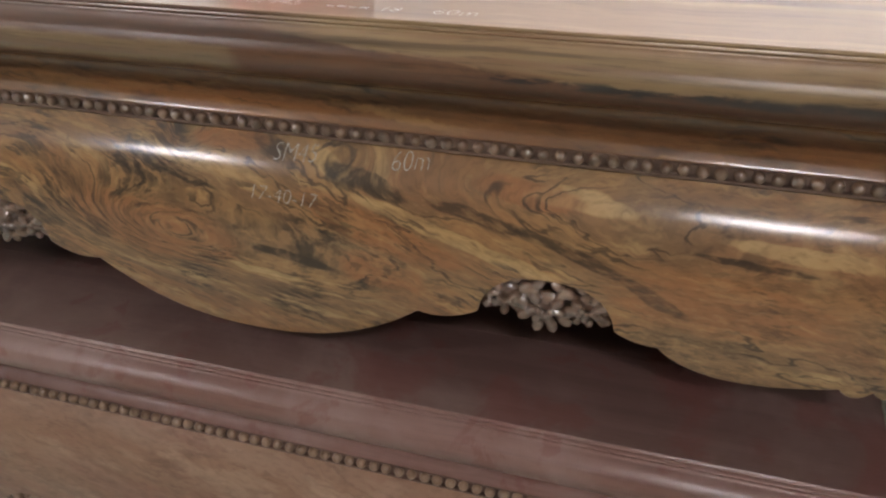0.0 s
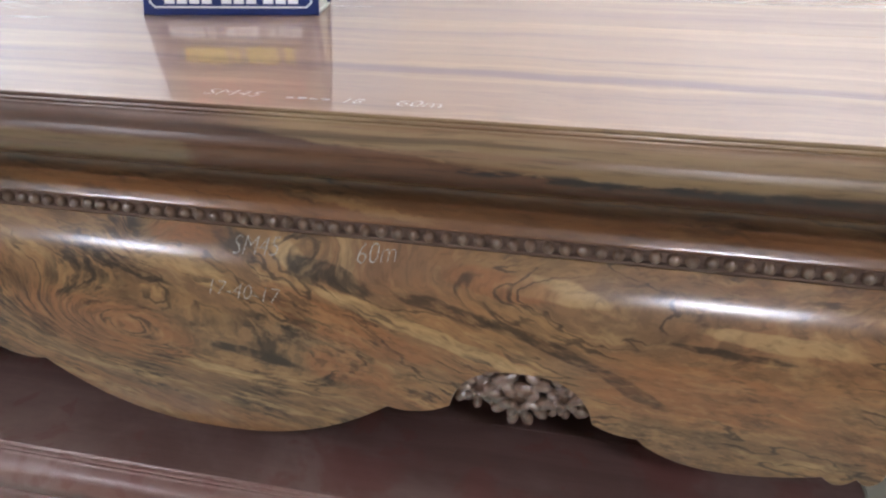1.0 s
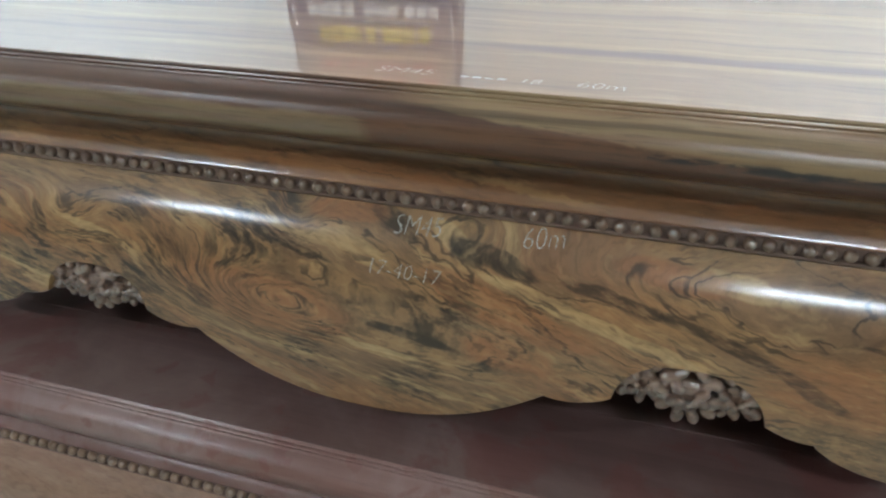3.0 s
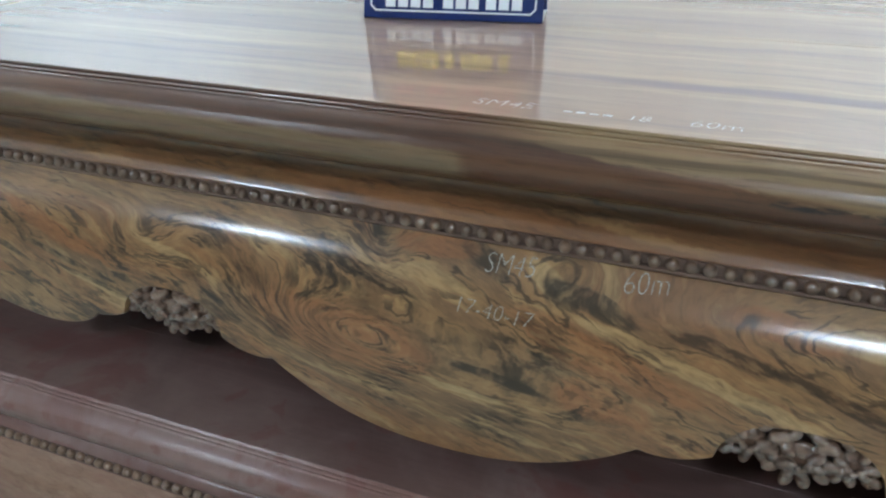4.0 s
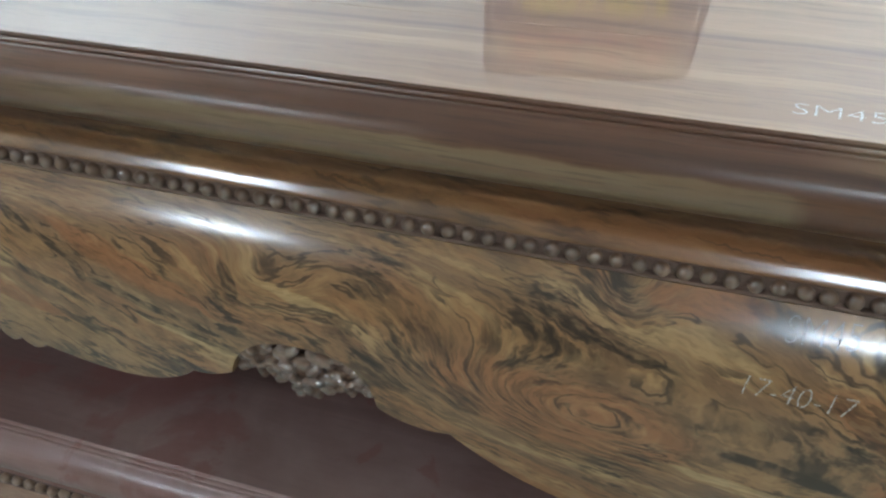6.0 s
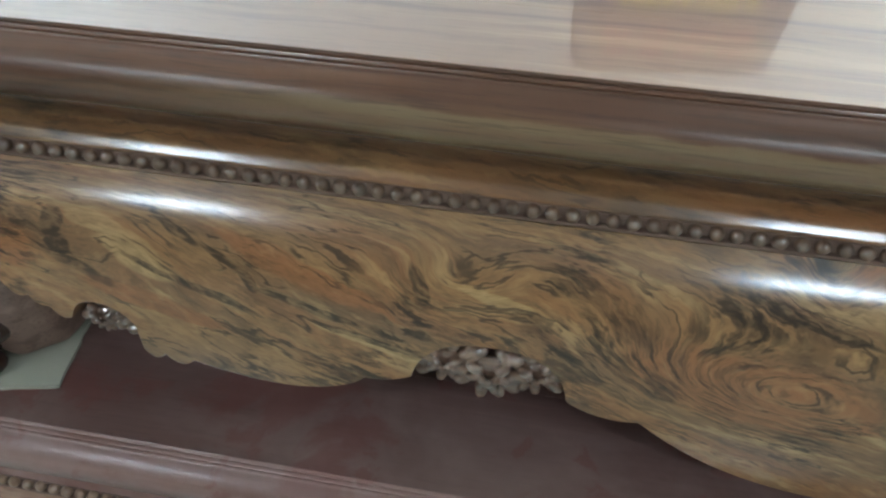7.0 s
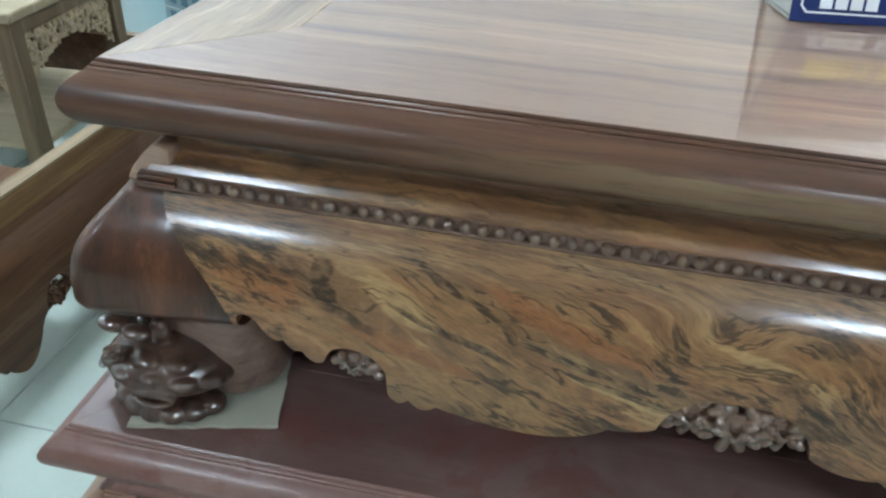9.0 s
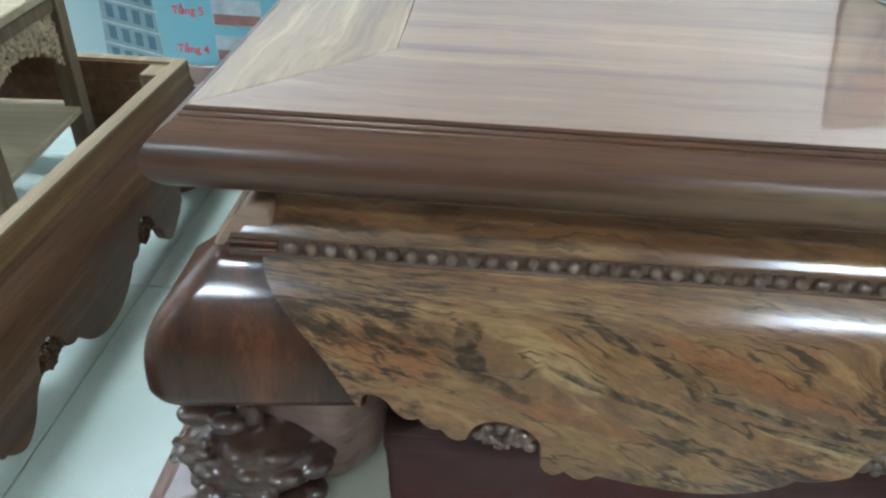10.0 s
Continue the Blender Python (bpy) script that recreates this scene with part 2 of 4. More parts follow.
def rim_patch(g, co, xyz, c):
    # pale sapwood with a dark line along its wandering border
    x, y, z = xyz
    wob = g.add(g.mul(g.m("SUBTRACT", g.noise(co, 9.0, 4), 0.5), 0.018), g.mul(g.m("SUBTRACT", g.noise(co, 2.0, 1), 0.5), 0.02))
    zz = g.add(z, wob)
    low = g.m("MULTIPLY", g.step(zz, 0.3745, 0.3715), g.mul(g.step(g.add(x, g.mul(wob, 5.0)), 0.024, 0.008), g.mul(g.step(x, -0.72, -0.40), g.step(zz, 0.343, 0.350))))
    slope = g.add(zz, g.mul(g.m("MINIMUM", g.m("MAXIMUM", g.m("SUBTRACT", x, 0.05), 0.0), 0.3), 0.085))
    high = g.m("MULTIPLY", g.step(slope, 0.386, 0.3885), g.step(x, 0.0, 0.12))
    c = g.mix(g.mul(low, 0.80), c, (0.180, 0.124, 0.068))
    c = g.mix(g.mul(high, 0.88), c, (0.195, 0.126, 0.064))
    lit = g.noise(g.vec(g.mul(x, 28.0), g.mul(y, 60.0), g.mul(z, 150.0)), 1.0, 4, 0.65)
    edge = g.m("MULTIPLY", g.step(g.m("ABSOLUTE", g.m("SUBTRACT", slope, 0.3850)), 0.0075, 0.001), g.step(lit, 0.47, 0.56))
    return g.mix(g.m("MULTIPLY", edge, g.step(x, 0.10, 0.25)), c, (0.016, 0.010, 0.008))


def top_patch(g, co, xyz, c):
    # one long violet-grey heart streak in the panel
    x, y, z = xyz
    yy = g.add(y, g.mul(g.m("SUBTRACT", g.noise(co, 3.0, 3), 0.5), 0.05), g.mul(x, 0.03))
    band = g.m("MULTIPLY", g.step(g.m("ABSOLUTE", g.m("SUBTRACT", yy, 0.217)), 0.022, 0.004), g.step(x, 0.02, 0.20))
    smoke = g.m("MULTIPLY", g.step(g.m("ABSOLUTE", g.m("SUBTRACT", y, 0.212)), 0.016, 0.002), g.step(x, -0.58, -0.78))
    c = g.mix(g.mul(smoke, 0.45), c, (0.10, 0.07, 0.065))
    return g.mix(g.mul(band, 0.62), c, (0.085, 0.052, 0.060))


def chalk_material(name, tone, cover):
    # dry strokes that cover the wood only in part
    g = Graph(name)
    n = g.noise(g.coords(), 700.0, 3, 0.6)
    g.put(g.bsdf.inputs["Alpha"], g.add(cover, g.mul(g.step(n, 0.40, 0.62), 0.5)))
    return g.finish(tone, 0.95)


# (tones: brown, golden, reddish heart, pale streak, dark vein)
APRON_TONES = ((0.155, 0.085, 0.042), (0.232, 0.129, 0.056), (0.215, 0.093, 0.037), (0.370, 0.240, 0.112), (0.025, 0.0165, 0.011))
NECK_TONES = ((0.130, 0.066, 0.030), (0.190, 0.098, 0.042), (0.190, 0.075, 0.030), (0.330, 0.195, 0.085), (0.030, 0.019, 0.012))
M_APRON = figured_wood("apron_wood", APRON_TONES, 0.34, CURLS, hearts=HEARTS, pales=PALES, darks=DARKS)
M_NECK = figured_wood("neck_wood", NECK_TONES, 0.14, (), coat=0.8, warp=0.5, dark=0.75, reach=2.6)
M_RIM = straight_wood("rim_wood", ((0.068, 0.029, 0.015), (0.100, 0.041, 0.020), (0.132, 0.061, 0.030), (0.024, 0.013, 0.008)), freq=50, coat=0.55, coat_rough=0.312, patch=rim_patch)
M_TOP = straight_wood("top_wood", ((0.275, 0.172, 0.114), (0.225, 0.136, 0.094), (0.355, 0.242, 0.158), (0.118, 0.074, 0.060)), freq=36, dark=0.5, wave=0.04, coat=1.0, coat_rough=0.05, patch=top_patch)
M_TOP_SIDE = straight_wood("top_side_wood", ((0.26, 0.165, 0.09), (0.20, 0.12, 0.068), (0.37, 0.255, 0.15), (0.12, 0.066, 0.042)), along="y", freq=34, dark=0.5, wave=0.05, coat=1.0, coat_rough=0.05)
M_LEG = straight_wood("leg_wood", ((0.0399, 0.0152, 0.0076), (0.063, 0.0225, 0.0108), (0.096, 0.0344, 0.0152), (0.014, 0.007, 0.005)), along="z", freq=45, dark=0.6)
M_PAW = straight_wood("paw_wood", ((0.036, 0.018, 0.012), (0.050, 0.025, 0.016), (0.066, 0.035, 0.023), (0.016, 0.009, 0.006)), along="z", freq=30, coat=1.0, coat_rough=0.13)
M_SHANK = straight_wood("shank_wood", ((0.16, 0.105, 0.082), (0.20, 0.13, 0.10), (0.23, 0.15, 0.12), (0.08, 0.05, 0.04)), freq=40, coat=0.4, coat_rough=0.2)
M_BEAD = bead_wood("bead_wood", (0.075, 0.043, 0.028), (0.140, 0.082, 0.050), 1.0, 0.11)
M_CARVE = straight_wood("carving_wood", ((0.100, 0.056, 0.036), (0.130, 0.074, 0.047), (0.165, 0.096, 0.062), (0.035, 0.019, 0.012)), freq=40, coat=1.0, coat_rough=0.10)
RED = ((0.0862, 0.0475, 0.0407), (0.0994, 0.0551, 0.0464), (0.1126, 0.0637, 0.0542), (0.0598, 0.0313, 0.0271))
M_CARVE.node_tree.nodes["Principled BSDF"].inputs["Coat IOR"].default_value = 1.75
M_LOW_TOP = straight_wood("low_top_wood", RED, freq=26, coat=0.35, rough=0.5, coat_rough=0.3, dark=0.5, stain=(0.105, 0.026, 0.022), dust=(0.185, 0.124, 0.108))
M_LOW_RIM = straight_wood("low_rim_wood", ((0.1196, 0.0607, 0.0488), (0.1426, 0.0718, 0.058), (0.161, 0.0865, 0.0708), (0.0736, 0.0322, 0.0267)), freq=40, coat=0.3, coat_rough=0.25, dark=0.4, stain=(0.11, 0.032, 0.027), dust=(0.22, 0.15, 0.135))
M_LOW_APRON = figured_wood("low_apron_wood", ((0.22, 0.135, 0.092), (0.20, 0.115, 0.075), (0.18, 0.085, 0.06), (0.27, 0.18, 0.125), (0.08, 0.045, 0.032)), 0.12, (), coat=0.3, coat_rough=0.25, dark=0.4)
M_RAIL = straight_wood("rail_wood", ((0.105, 0.066, 0.050), (0.125, 0.080, 0.060), (0.145, 0.094, 0.070), (0.06, 0.038, 0.028)), freq=40, coat=0.8, coat_rough=0.2)
M_LOW_RAIL = straight_wood("low_rail_wood", ((0.075, 0.041, 0.031), (0.09, 0.05, 0.038), (0.105, 0.06, 0.046), (0.04, 0.022, 0.016)), freq=40, coat=0.2, coat_rough=0.3)
M_LOW_BEAD = bead_wood("low_bead_wood", (0.155, 0.098, 0.066), (0.225, 0.148, 0.100), 0.5, 0.22)
M_DARK_APRON = straight_wood("frame_apron_wood", ((0.098, 0.048, 0.023), (0.132, 0.068, 0.032), (0.165, 0.090, 0.044), (0.042, 0.021, 0.012)), freq=30, coat=0.25, rough=0.5, coat_rough=0.33, dark=0.6)
M_GOLD = straight_wood("golden_wood", ((0.15, 0.09, 0.035), (0.125, 0.07, 0.028), (0.20, 0.125, 0.055), (0.06, 0.03, 0.014)), freq=40, coat=0.4, coat_rough=0.25, dark=0.5)
M_RAW = straight_wood("raw_wood", ((0.205, 0.150, 0.086), (0.170, 0.122, 0.070), (0.24, 0.178, 0.105), (0.10, 0.068, 0.038)), freq=40, coat=0.0, rough=0.75, dark=0.35)
M_RAW_Z = straight_wood("raw_leg_wood", ((0.115, 0.083, 0.045), (0.14, 0.101, 0.055), (0.17, 0.124, 0.070), (0.07, 0.048, 0.026)), along="z", freq=40, coat=0.0, rough=0.75, dark=0.4)
M_RAW_PALE = straight_wood("pale_raw_wood", ((0.285, 0.235, 0.148), (0.25, 0.205, 0.128), (0.325, 0.268, 0.174), (0.17, 0.128, 0.074)), freq=30, coat=0.0, rough=0.8, dark=0.25)
M_LACE = straight_wood("carved_raw_wood", ((0.32, 0.25, 0.155), (0.28, 0.22, 0.135), (0.36, 0.29, 0.185), (0.16, 0.115, 0.065)), freq=30, coat=0.0, rough=0.8, dark=0.3)
M_CARD = plain("cardboard", (0.27, 0.26, 0.205), 0.85, 0.1, 18)
M_NAVY = plain("navy_print", (0.012, 0.026, 0.12), 0.3, 0.06, 60, coat=0.6)
M_WHITE = plain("white_print", (0.80, 0.82, 0.84), 0.4, 0.03, 60)
M_YELLOW = plain("yellow_print", (0.75, 0.58, 0.05), 0.4, 0.04, 60)
M_GREY = plain("grey_card", (0.36, 0.36, 0.32), 0.7, 0.1, 40)
M_CHALK = chalk_material("chalk", (0.44, 0.41, 0.365), 0.34)
M_CHALK_THICK = chalk_material("thick_chalk", (0.66, 0.64, 0.62), 0.30)
M_WALL = plain("wall_paint", (0.78, 0.77, 0.74), 0.85, 0.03, 8)
# dark brown for the unseen south wall, chosen to lower fill and reflections
M_DIM_WALL = plain("dim_wall", (0.17, 0.11, 0.075), 0.6, 0.2, 6)
M_CEIL = plain("ceiling_paint", (0.82, 0.83, 0.82), 0.9, 0.02, 8)
M_GROUT = plain("grout", (0.40, 0.42, 0.38), 0.9, 0.1, 60)
M_LAMP = glow("lamp_glow", (0.91, 1.0, 1.08), LAMP_POWER)
M_METAL = plain("white_metal", (0.7, 0.7, 0.7), 0.4, 0.02, 20)
M_BASE = plain("skirting", (0.30, 0.20, 0.17), 0.4, 0.1, 15)
M_PINK = plain("pale_print", (0.36, 0.27, 0.23), 0.4, 0.06, 40)
M_RED = plain("red_print", (0.62, 0.035, 0.05), 0.5, 0.04, 60)
M_PHOTO = plain("photo_print", (0.36, 0.40, 0.42), 0.5, 0.5, 22)
M_PHOTO_DARK = plain("photo_dark_print", (0.24, 0.12, 0.11), 0.5, 0.5, 35)
M_FACADE = plain("facade_print", (0.20, 0.27, 0.29), 0.5, 0.35, 25)
M_GLASS_PRINT = plain("window_print", (0.07, 0.14, 0.18), 0.5, 0.25, 25)


def tile_material():
    g = Graph("floor_tile")
    co = g.coords()
    info = g.tree.nodes.new("ShaderNodeObjectInfo").outputs["Random"]
    n = g.noise(co, 4.0, 4, 0.6)
    c = g.mix(n, (0.33, 0.40, 0.36), (0.43, 0.49, 0.44))
    c = g.mix(g.mul(info, 0.25), c, (0.42, 0.45, 0.38))
    c = g.mix(g.mul(g.step(g.noise(co, 11.0, 4), 0.55, 0.75), 0.25), c, (0.30, 0.33, 0.28))
    return g.finish(c, g.add(0.16, g.mul(n, 0.12)))


def poster_material():
    g = Graph("poster_print")
    x, y, z = g.split(g.coords())
    n = g.noise(g.vec(g.mul(x, 1.0), 0.0, z), 2.2, 3)
    c = g.mix(g.step(g.add(x, g.mul(n, 0.4)), -0.2, 0.45), (0.40, 0.48, 0.49), (0.17, 0.38, 0.45))
    c = g.mix(g.step(z, 0.45, 0.75), c, g.mix(g.noise(g.vec(x, 0.0, z), 3.0, 3), (0.66, 0.72, 0.75), (0.80, 0.80, 0.80)))
    return g.finish(c, 0.35)


M_TILE = tile_material()
M_POSTER = poster_material()


# ---- mesh helpers ----
def mesh_from(name, bm, material, smooth=True):
    bmesh.ops.recalc_face_normals(bm, faces=bm.faces)
    me = bpy.data.meshes.new(name)
    bm.to_mesh(me)
    bm.free()
    me.materials.append(material)
    if smooth:
        me.polygons.foreach_set("use_smooth", [True] * len(me.polygons))
        me.set_sharp_from_angle(angle=radians(38))
    return me


def part(name, bm, material, parent=None, label="", smooth=True):
    ob = new(name, mesh_from(name, bm, material, smooth))
    if parent is not None:
        ob.parent = parent
    return tagged(ob, label)


def box_into(bm, lo, hi, bevel=0.0, m=None):
    vs = [bm.verts.new((x, y, z)) for x in (lo[0], hi[0]) for y in (lo[1], hi[1]) for z in (lo[2], hi[2])]
    fs = [bm.faces.new([vs[i] for i in q]) for q in ((0, 1, 3, 2), (4, 6, 7, 5), (0, 4, 5, 1), (2, 3, 7, 6), (0, 2, 6, 4), (1, 5, 7, 3))]
    if bevel:
        es = list({e for f in fs for e in f.edges})
        r = bmesh.ops.bevel(bm, geom=es, offset=bevel, segments=1, affect="EDGES", profile=0.5)
        vs = list({v for f in r["faces"] for v in f.verts} | {v for v in vs if v.is_valid})
    if m is not None:
        bmesh.ops.transform(bm, matrix=m, verts=vs)
    return bm


def box(lo, hi, bevel=0.0, m=None):
    return box_into(bmesh.new(), lo, hi, bevel, m)


BALLS = {}


def ball_into(bm, c, r, turn=(0, 0, 0), seg=14):
    if seg not in BALLS:
        t = bmesh.new()
        bmesh.ops.create_uvsphere(t, u_segments=seg, v_segments=max(6, seg // 2 + 1), radius=1.0)
        t.verts.index_update()
        BALLS[seg] = ([v.co.copy() for v in t.verts], [[v.index for v in f.verts] for f in t.faces])
        t.free()
    m = pose(*c, *turn) @ Matrix.Diagonal((*r, 1))
    vs = [bm.verts.new(m @ co) for co in BALLS[seg][0]]
    for f in BALLS[seg][1]:
        bm.faces.new([vs[k] for k in f])


def prism(poly, z0, z1, bevel=0.0):
    bm = bmesh.new()
    lo = [bm.verts.new((x, y, z0)) for x, y in poly]
    hi = [bm.verts.new((x, y, z1)) for x, y in poly]
    n = len(poly)
    for i in range(n):
        bm.faces.new((lo[i], lo[(i + 1) % n], hi[(i + 1) % n], hi[i]))
    bm.faces.new(lo)
    bm.faces.new(hi)
    if bevel:
        bmesh.ops.bevel(bm, geom=list(bm.edges), offset=bevel, segments=1, affect="EDGES", profile=0.5)
    return bm


def curve_points(points, n):
    """A smooth Catmull-Rom line through the given (a, b) points."""
    p = np.array([points[0]] + list(points) + [points[-1]], float)
    out = []
    for i in range(1, len(p) - 2):
        for t in np.linspace(0, 1, n, endpoint=False):
            a, b, c, d = p[i - 1], p[i], p[i + 1], p[i + 2]
            out.append(0.5 * (2 * b + (c - a) * t + (2 * a - 5 * b + 4 * c - d) * t * t + (3 * b - 3 * c + d - a) * t ** 3))
    return out + [p[-2]]


def sweep(profile, x0, x1, y0, y1, closed=True, side=None):
    """Runs a profile of (outward, height) points round a rectangle, mitred at the corners; side(o, z) gives another offset for the two ends."""
    bm = bmesh.new()
    rings = []
    for o, z in profile:
        e = side(o, z) if side else o
        rings.append([bm.verts.new(q) for q in ((x0 - e, y0 - o, z), (x1 + e, y0 - o, z), (x1 + e, y1 + o, z), (x0 - e, y1 + o, z))])
    pairs = list(zip(rings, rings[1:])) + ([(rings[-1], rings[0])] if closed else [])
    for a, b in pairs:
        for k in range(4):
            bm.faces.new((a[k], a[(k + 1) % 4], b[(k + 1) % 4], b[k]))
    return bm


def cut_end(o, z):
    """Square ends just past the corner, for the bead rail."""
    return min(o, 0.004)


# ---- the platform table: outline, belly, legs ----
BELLY = curve_points([(0.277, 0.013), (0.270, 0.0195), (0.262, 0.0270), (0.254, 0.0342), (0.245, 0.0412), (0.235, 0.0475), (0.222, 0.0537), (0.205, 0.0595), (0.185, 0.0645),
                      (0.16, 0.068), (0.12, 0.071), (0.08, 0.070), (0.03, 0.066)], 8)
SEAM = curve_points([(0.135, 0.8255), (0.155, 0.829), (0.175, 0.840), (0.20, 0.857), (0.225, 0.879), (0.245, 0.898), (0.262, 0.910), (0.277, 0.914)], 8)
SEAM_Z, SEAM_X = [p[0] for p in SEAM], [p[1] for p in SEAM]
BELLY_Z = np.array([p[0] for p in BELLY])[::-1]
BELLY_O = np.array([p[1] for p in BELLY])[::-1]


def belly(z):
    return float(np.interp(z, BELLY_Z, BELLY_O))


def seam(z):
    return float(np.interp(z, SEAM_Z, SEAM_X))


def scallop(u, a, b, za, zb, dip):
    t = (u - a) / (b - a)
    return za + (zb - za) * t - dip * math.sin(math.pi * t) ** 0.7


def outline(u):
    return edge_height(u) - 0.006 if abs(u) > 0.201 else edge_height(u)


def edge_height(u):
    """Height of the apron's lower edge, u metres from the middle of a table of 1.87 m between its corners."""
    u = abs(u)
    if u < 0.201:
        return 0.040 + 0.068 * (u / 0.201) ** 2.3
    if u < 0.268:
        return scallop(u, 0.201, 0.268, 0.115, 0.128, 0.008)
    if u < 0.406:
        t = (u - 0.268) / 0.138
        return 0.130 + 0.044 * max(0.0, 1 - abs(2 * t - 1) ** 2.6) ** 0.6
    if u < 0.451:
        return scallop(u, 0.406, 0.451, 0.129, 0.118, 0.004)
    if u < 0.620:
        t = (u - 0.451) / 0.169
        return 0.118 - 0.014 * t - 0.022 * math.sin(math.pi * t ** 0.75) ** 0.9
    if u < 0.648:
        return scallop(u, 0.620, 0.648, 0.104, 0.108, 0.010)
    if u < 0.670:
        return scallop(u, 0.648, 0.670, 0.108, 0.112, 0.010)
    if u < 0.734:
        t = (u - 0.670) / 0.064
        return 0.130 + 0.012 * t + 0.022 * max(0.0, 1 - abs(2 * t - 1) ** 2.2) ** 0.6
    if u < 0.757:
        return scallop(u, 0.734, 0.757, 0.140, 0.146, 0.008)
    if u < 0.777:
        return scallop(u, 0.757, 0.777, 0.148, 0.156, 0.006)
    if u < 0.799:
        return scallop(u, 0.777, 0.799, 0.157, 0.164, 0.006)
    t = min(1.0, (u - 0.799) / 0.027)
    return 0.164 + 0.014 * math.sin(math.pi * min(1, t * 1.1)) ** 0.5


def apron_bm(half, columns, rows=26, thick=0.024, shift=0.0, grow=1.0, drop=0.0, hang=0.0):
    """Belly board, its middle at x 0; y is outward offset times -1."""
    bm = bmesh.new()
    k = half / 0.935
    front, back = [], []
    for i in range(columns + 1):
        u = 0.828 * (2 * i / columns - 1)
        w = (u - shift) / grow
        b = outline(w) - hang - drop * math.sin(math.pi * min(1.0, max(0.0, (abs(w) - 0.43) / 0.23)))
        s = max(0.0, (abs(u) - 0.70) / 0.128) ** 2
        fc, bc = [], []
        for j in range(rows + 1):
            z = 0.277 - (0.277 - b) * (j / rows)
            x = (u + math.copysign(s * (seam(z) - 0.828), u)) * k
            fc.append(bm.verts.new((x, -belly(z), z)))
            bc.append(bm.verts.new((x, -belly(z) + thick, z)))
        # a small rounded lower edge
        lip = bm.verts.new((u * k if s == 0 else fc[-1].co.x, -belly(b) + 0.003, b - 0.0018))
        fc.append(lip)
        front.append(fc)
        back.append(bc)
    for i in range(columns):
        f, g2, b1, b2 = front[i], front[i + 1], back[i], back[i + 1]
        for j in range(rows + 1):
            bm.faces.new((f[j], f[j + 1], g2[j + 1], g2[j]))
        for j in range(rows):
            bm.faces.new((b1[j], b2[j], b2[j + 1], b1[j + 1]))
        bm.faces.new((f[rows + 1], b1[rows], b2[rows], g2[rows + 1]))
        bm.faces.new((f[0], g2[0], b2[0], b1[0]))
    for f, b in ((front[0], back[0]), (front[-1], back[-1])):
        for j in range(rows):
            bm.faces.new((f[j], b[j], b[j + 1], f[j + 1]))
    return bm


# towards the short end the block slopes out at once from under the neck
LEG_END = curve_points([(0.13, 0.078), (0.16, 0.083), (0.19, 0.082), (0.212, 0.074), (0.230, 0.060), (0.246, 0.0445), (0.262, 0.030), (0.277, 0.019)], 8)
LEG_END_Z, LEG_END_O = [p[0] for p in LEG_END], [p[1] for p in LEG_END]


def leg_bm(turned, rows=22):
    """Corner block of a leg; the corner of the neck at 0, 0, outward to -x and -y, seams towards +x and +y. The long side lies at -y, or at -x where turned."""
    bm = bmesh.new()
    rings = []
    zs = [0.277 - (0.277 - 0.162) * i / rows for i in range(rows + 1)]
    extra = [(0.156, 0.002), (0.151, 0.006), (0.147, 0.012), (0.144, 0.020), (0.142, 0.030)]
    for z, pull in [(z, 0.0) for z in zs] + extra:
        o = belly(min(0.277, z + 0.012)) - 0.0012 - pull
        e = float(np.interp(z, LEG_END_Z, LEG_END_O)) - pull
        run = 0.935 - seam(z) + 0.001
        # the outer corner bulges lower than the faces and tucks in under
        t = min(1.0, max(0.0, (0.277 - z) / 0.10))
        flare = 0.008 * math.sin(0.5 * math.pi * t) ** 1.5 * (1 - 0.45 * max(0.0, (0.19 - z) / 0.05) ** 2)
        r = 0.014 + 0.018 * t
        sink = 0.015 * t * t
        ring = [(run, -o, z), (run * 0.5, -o - 0.2 * flare, z - 0.3 * sink)]
        for a in np.linspace(0, 90, 9):
            ring.append((-(e + 0.4 * flare) + r - r * math.sin(radians(a)), -(o + flare) + r - r * math.cos(radians(a)) + flare * 0.6 * (1 - a / 90), z - sink))
        ring += [(-e, run * 0.5, z - 0.3 * sink), (-e, run, z), (0.03 - e, run, z), (0.03 - e, 0.03 - o, z), (run, 0.03 - o, z)]
        rings.append([bm.verts.new((y, x, zz) if turned else (x, y, zz)) for x, y, zz in ring])
    n = len(rings[0])
    for a, b in zip(rings, rings[1:]):
        for i in range(n):
            bm.faces.new((a[i], a[(i + 1) % n], b[(i + 1) % n], b[i]))
    bm.faces.new(rings[0])
    bm.faces.new(rings[-1])
    return bm


def fused(ob, voxel, smooth=4):
    m = ob.modifiers.new("fuse", "REMESH")
    m.mode, m.voxel_size, m.use_smooth_shade = "VOXEL", voxel, True
    s = ob.modifiers.new("soften", "SMOOTH")
    s.factor, s.iterations = 0.5, smooth
    return ob


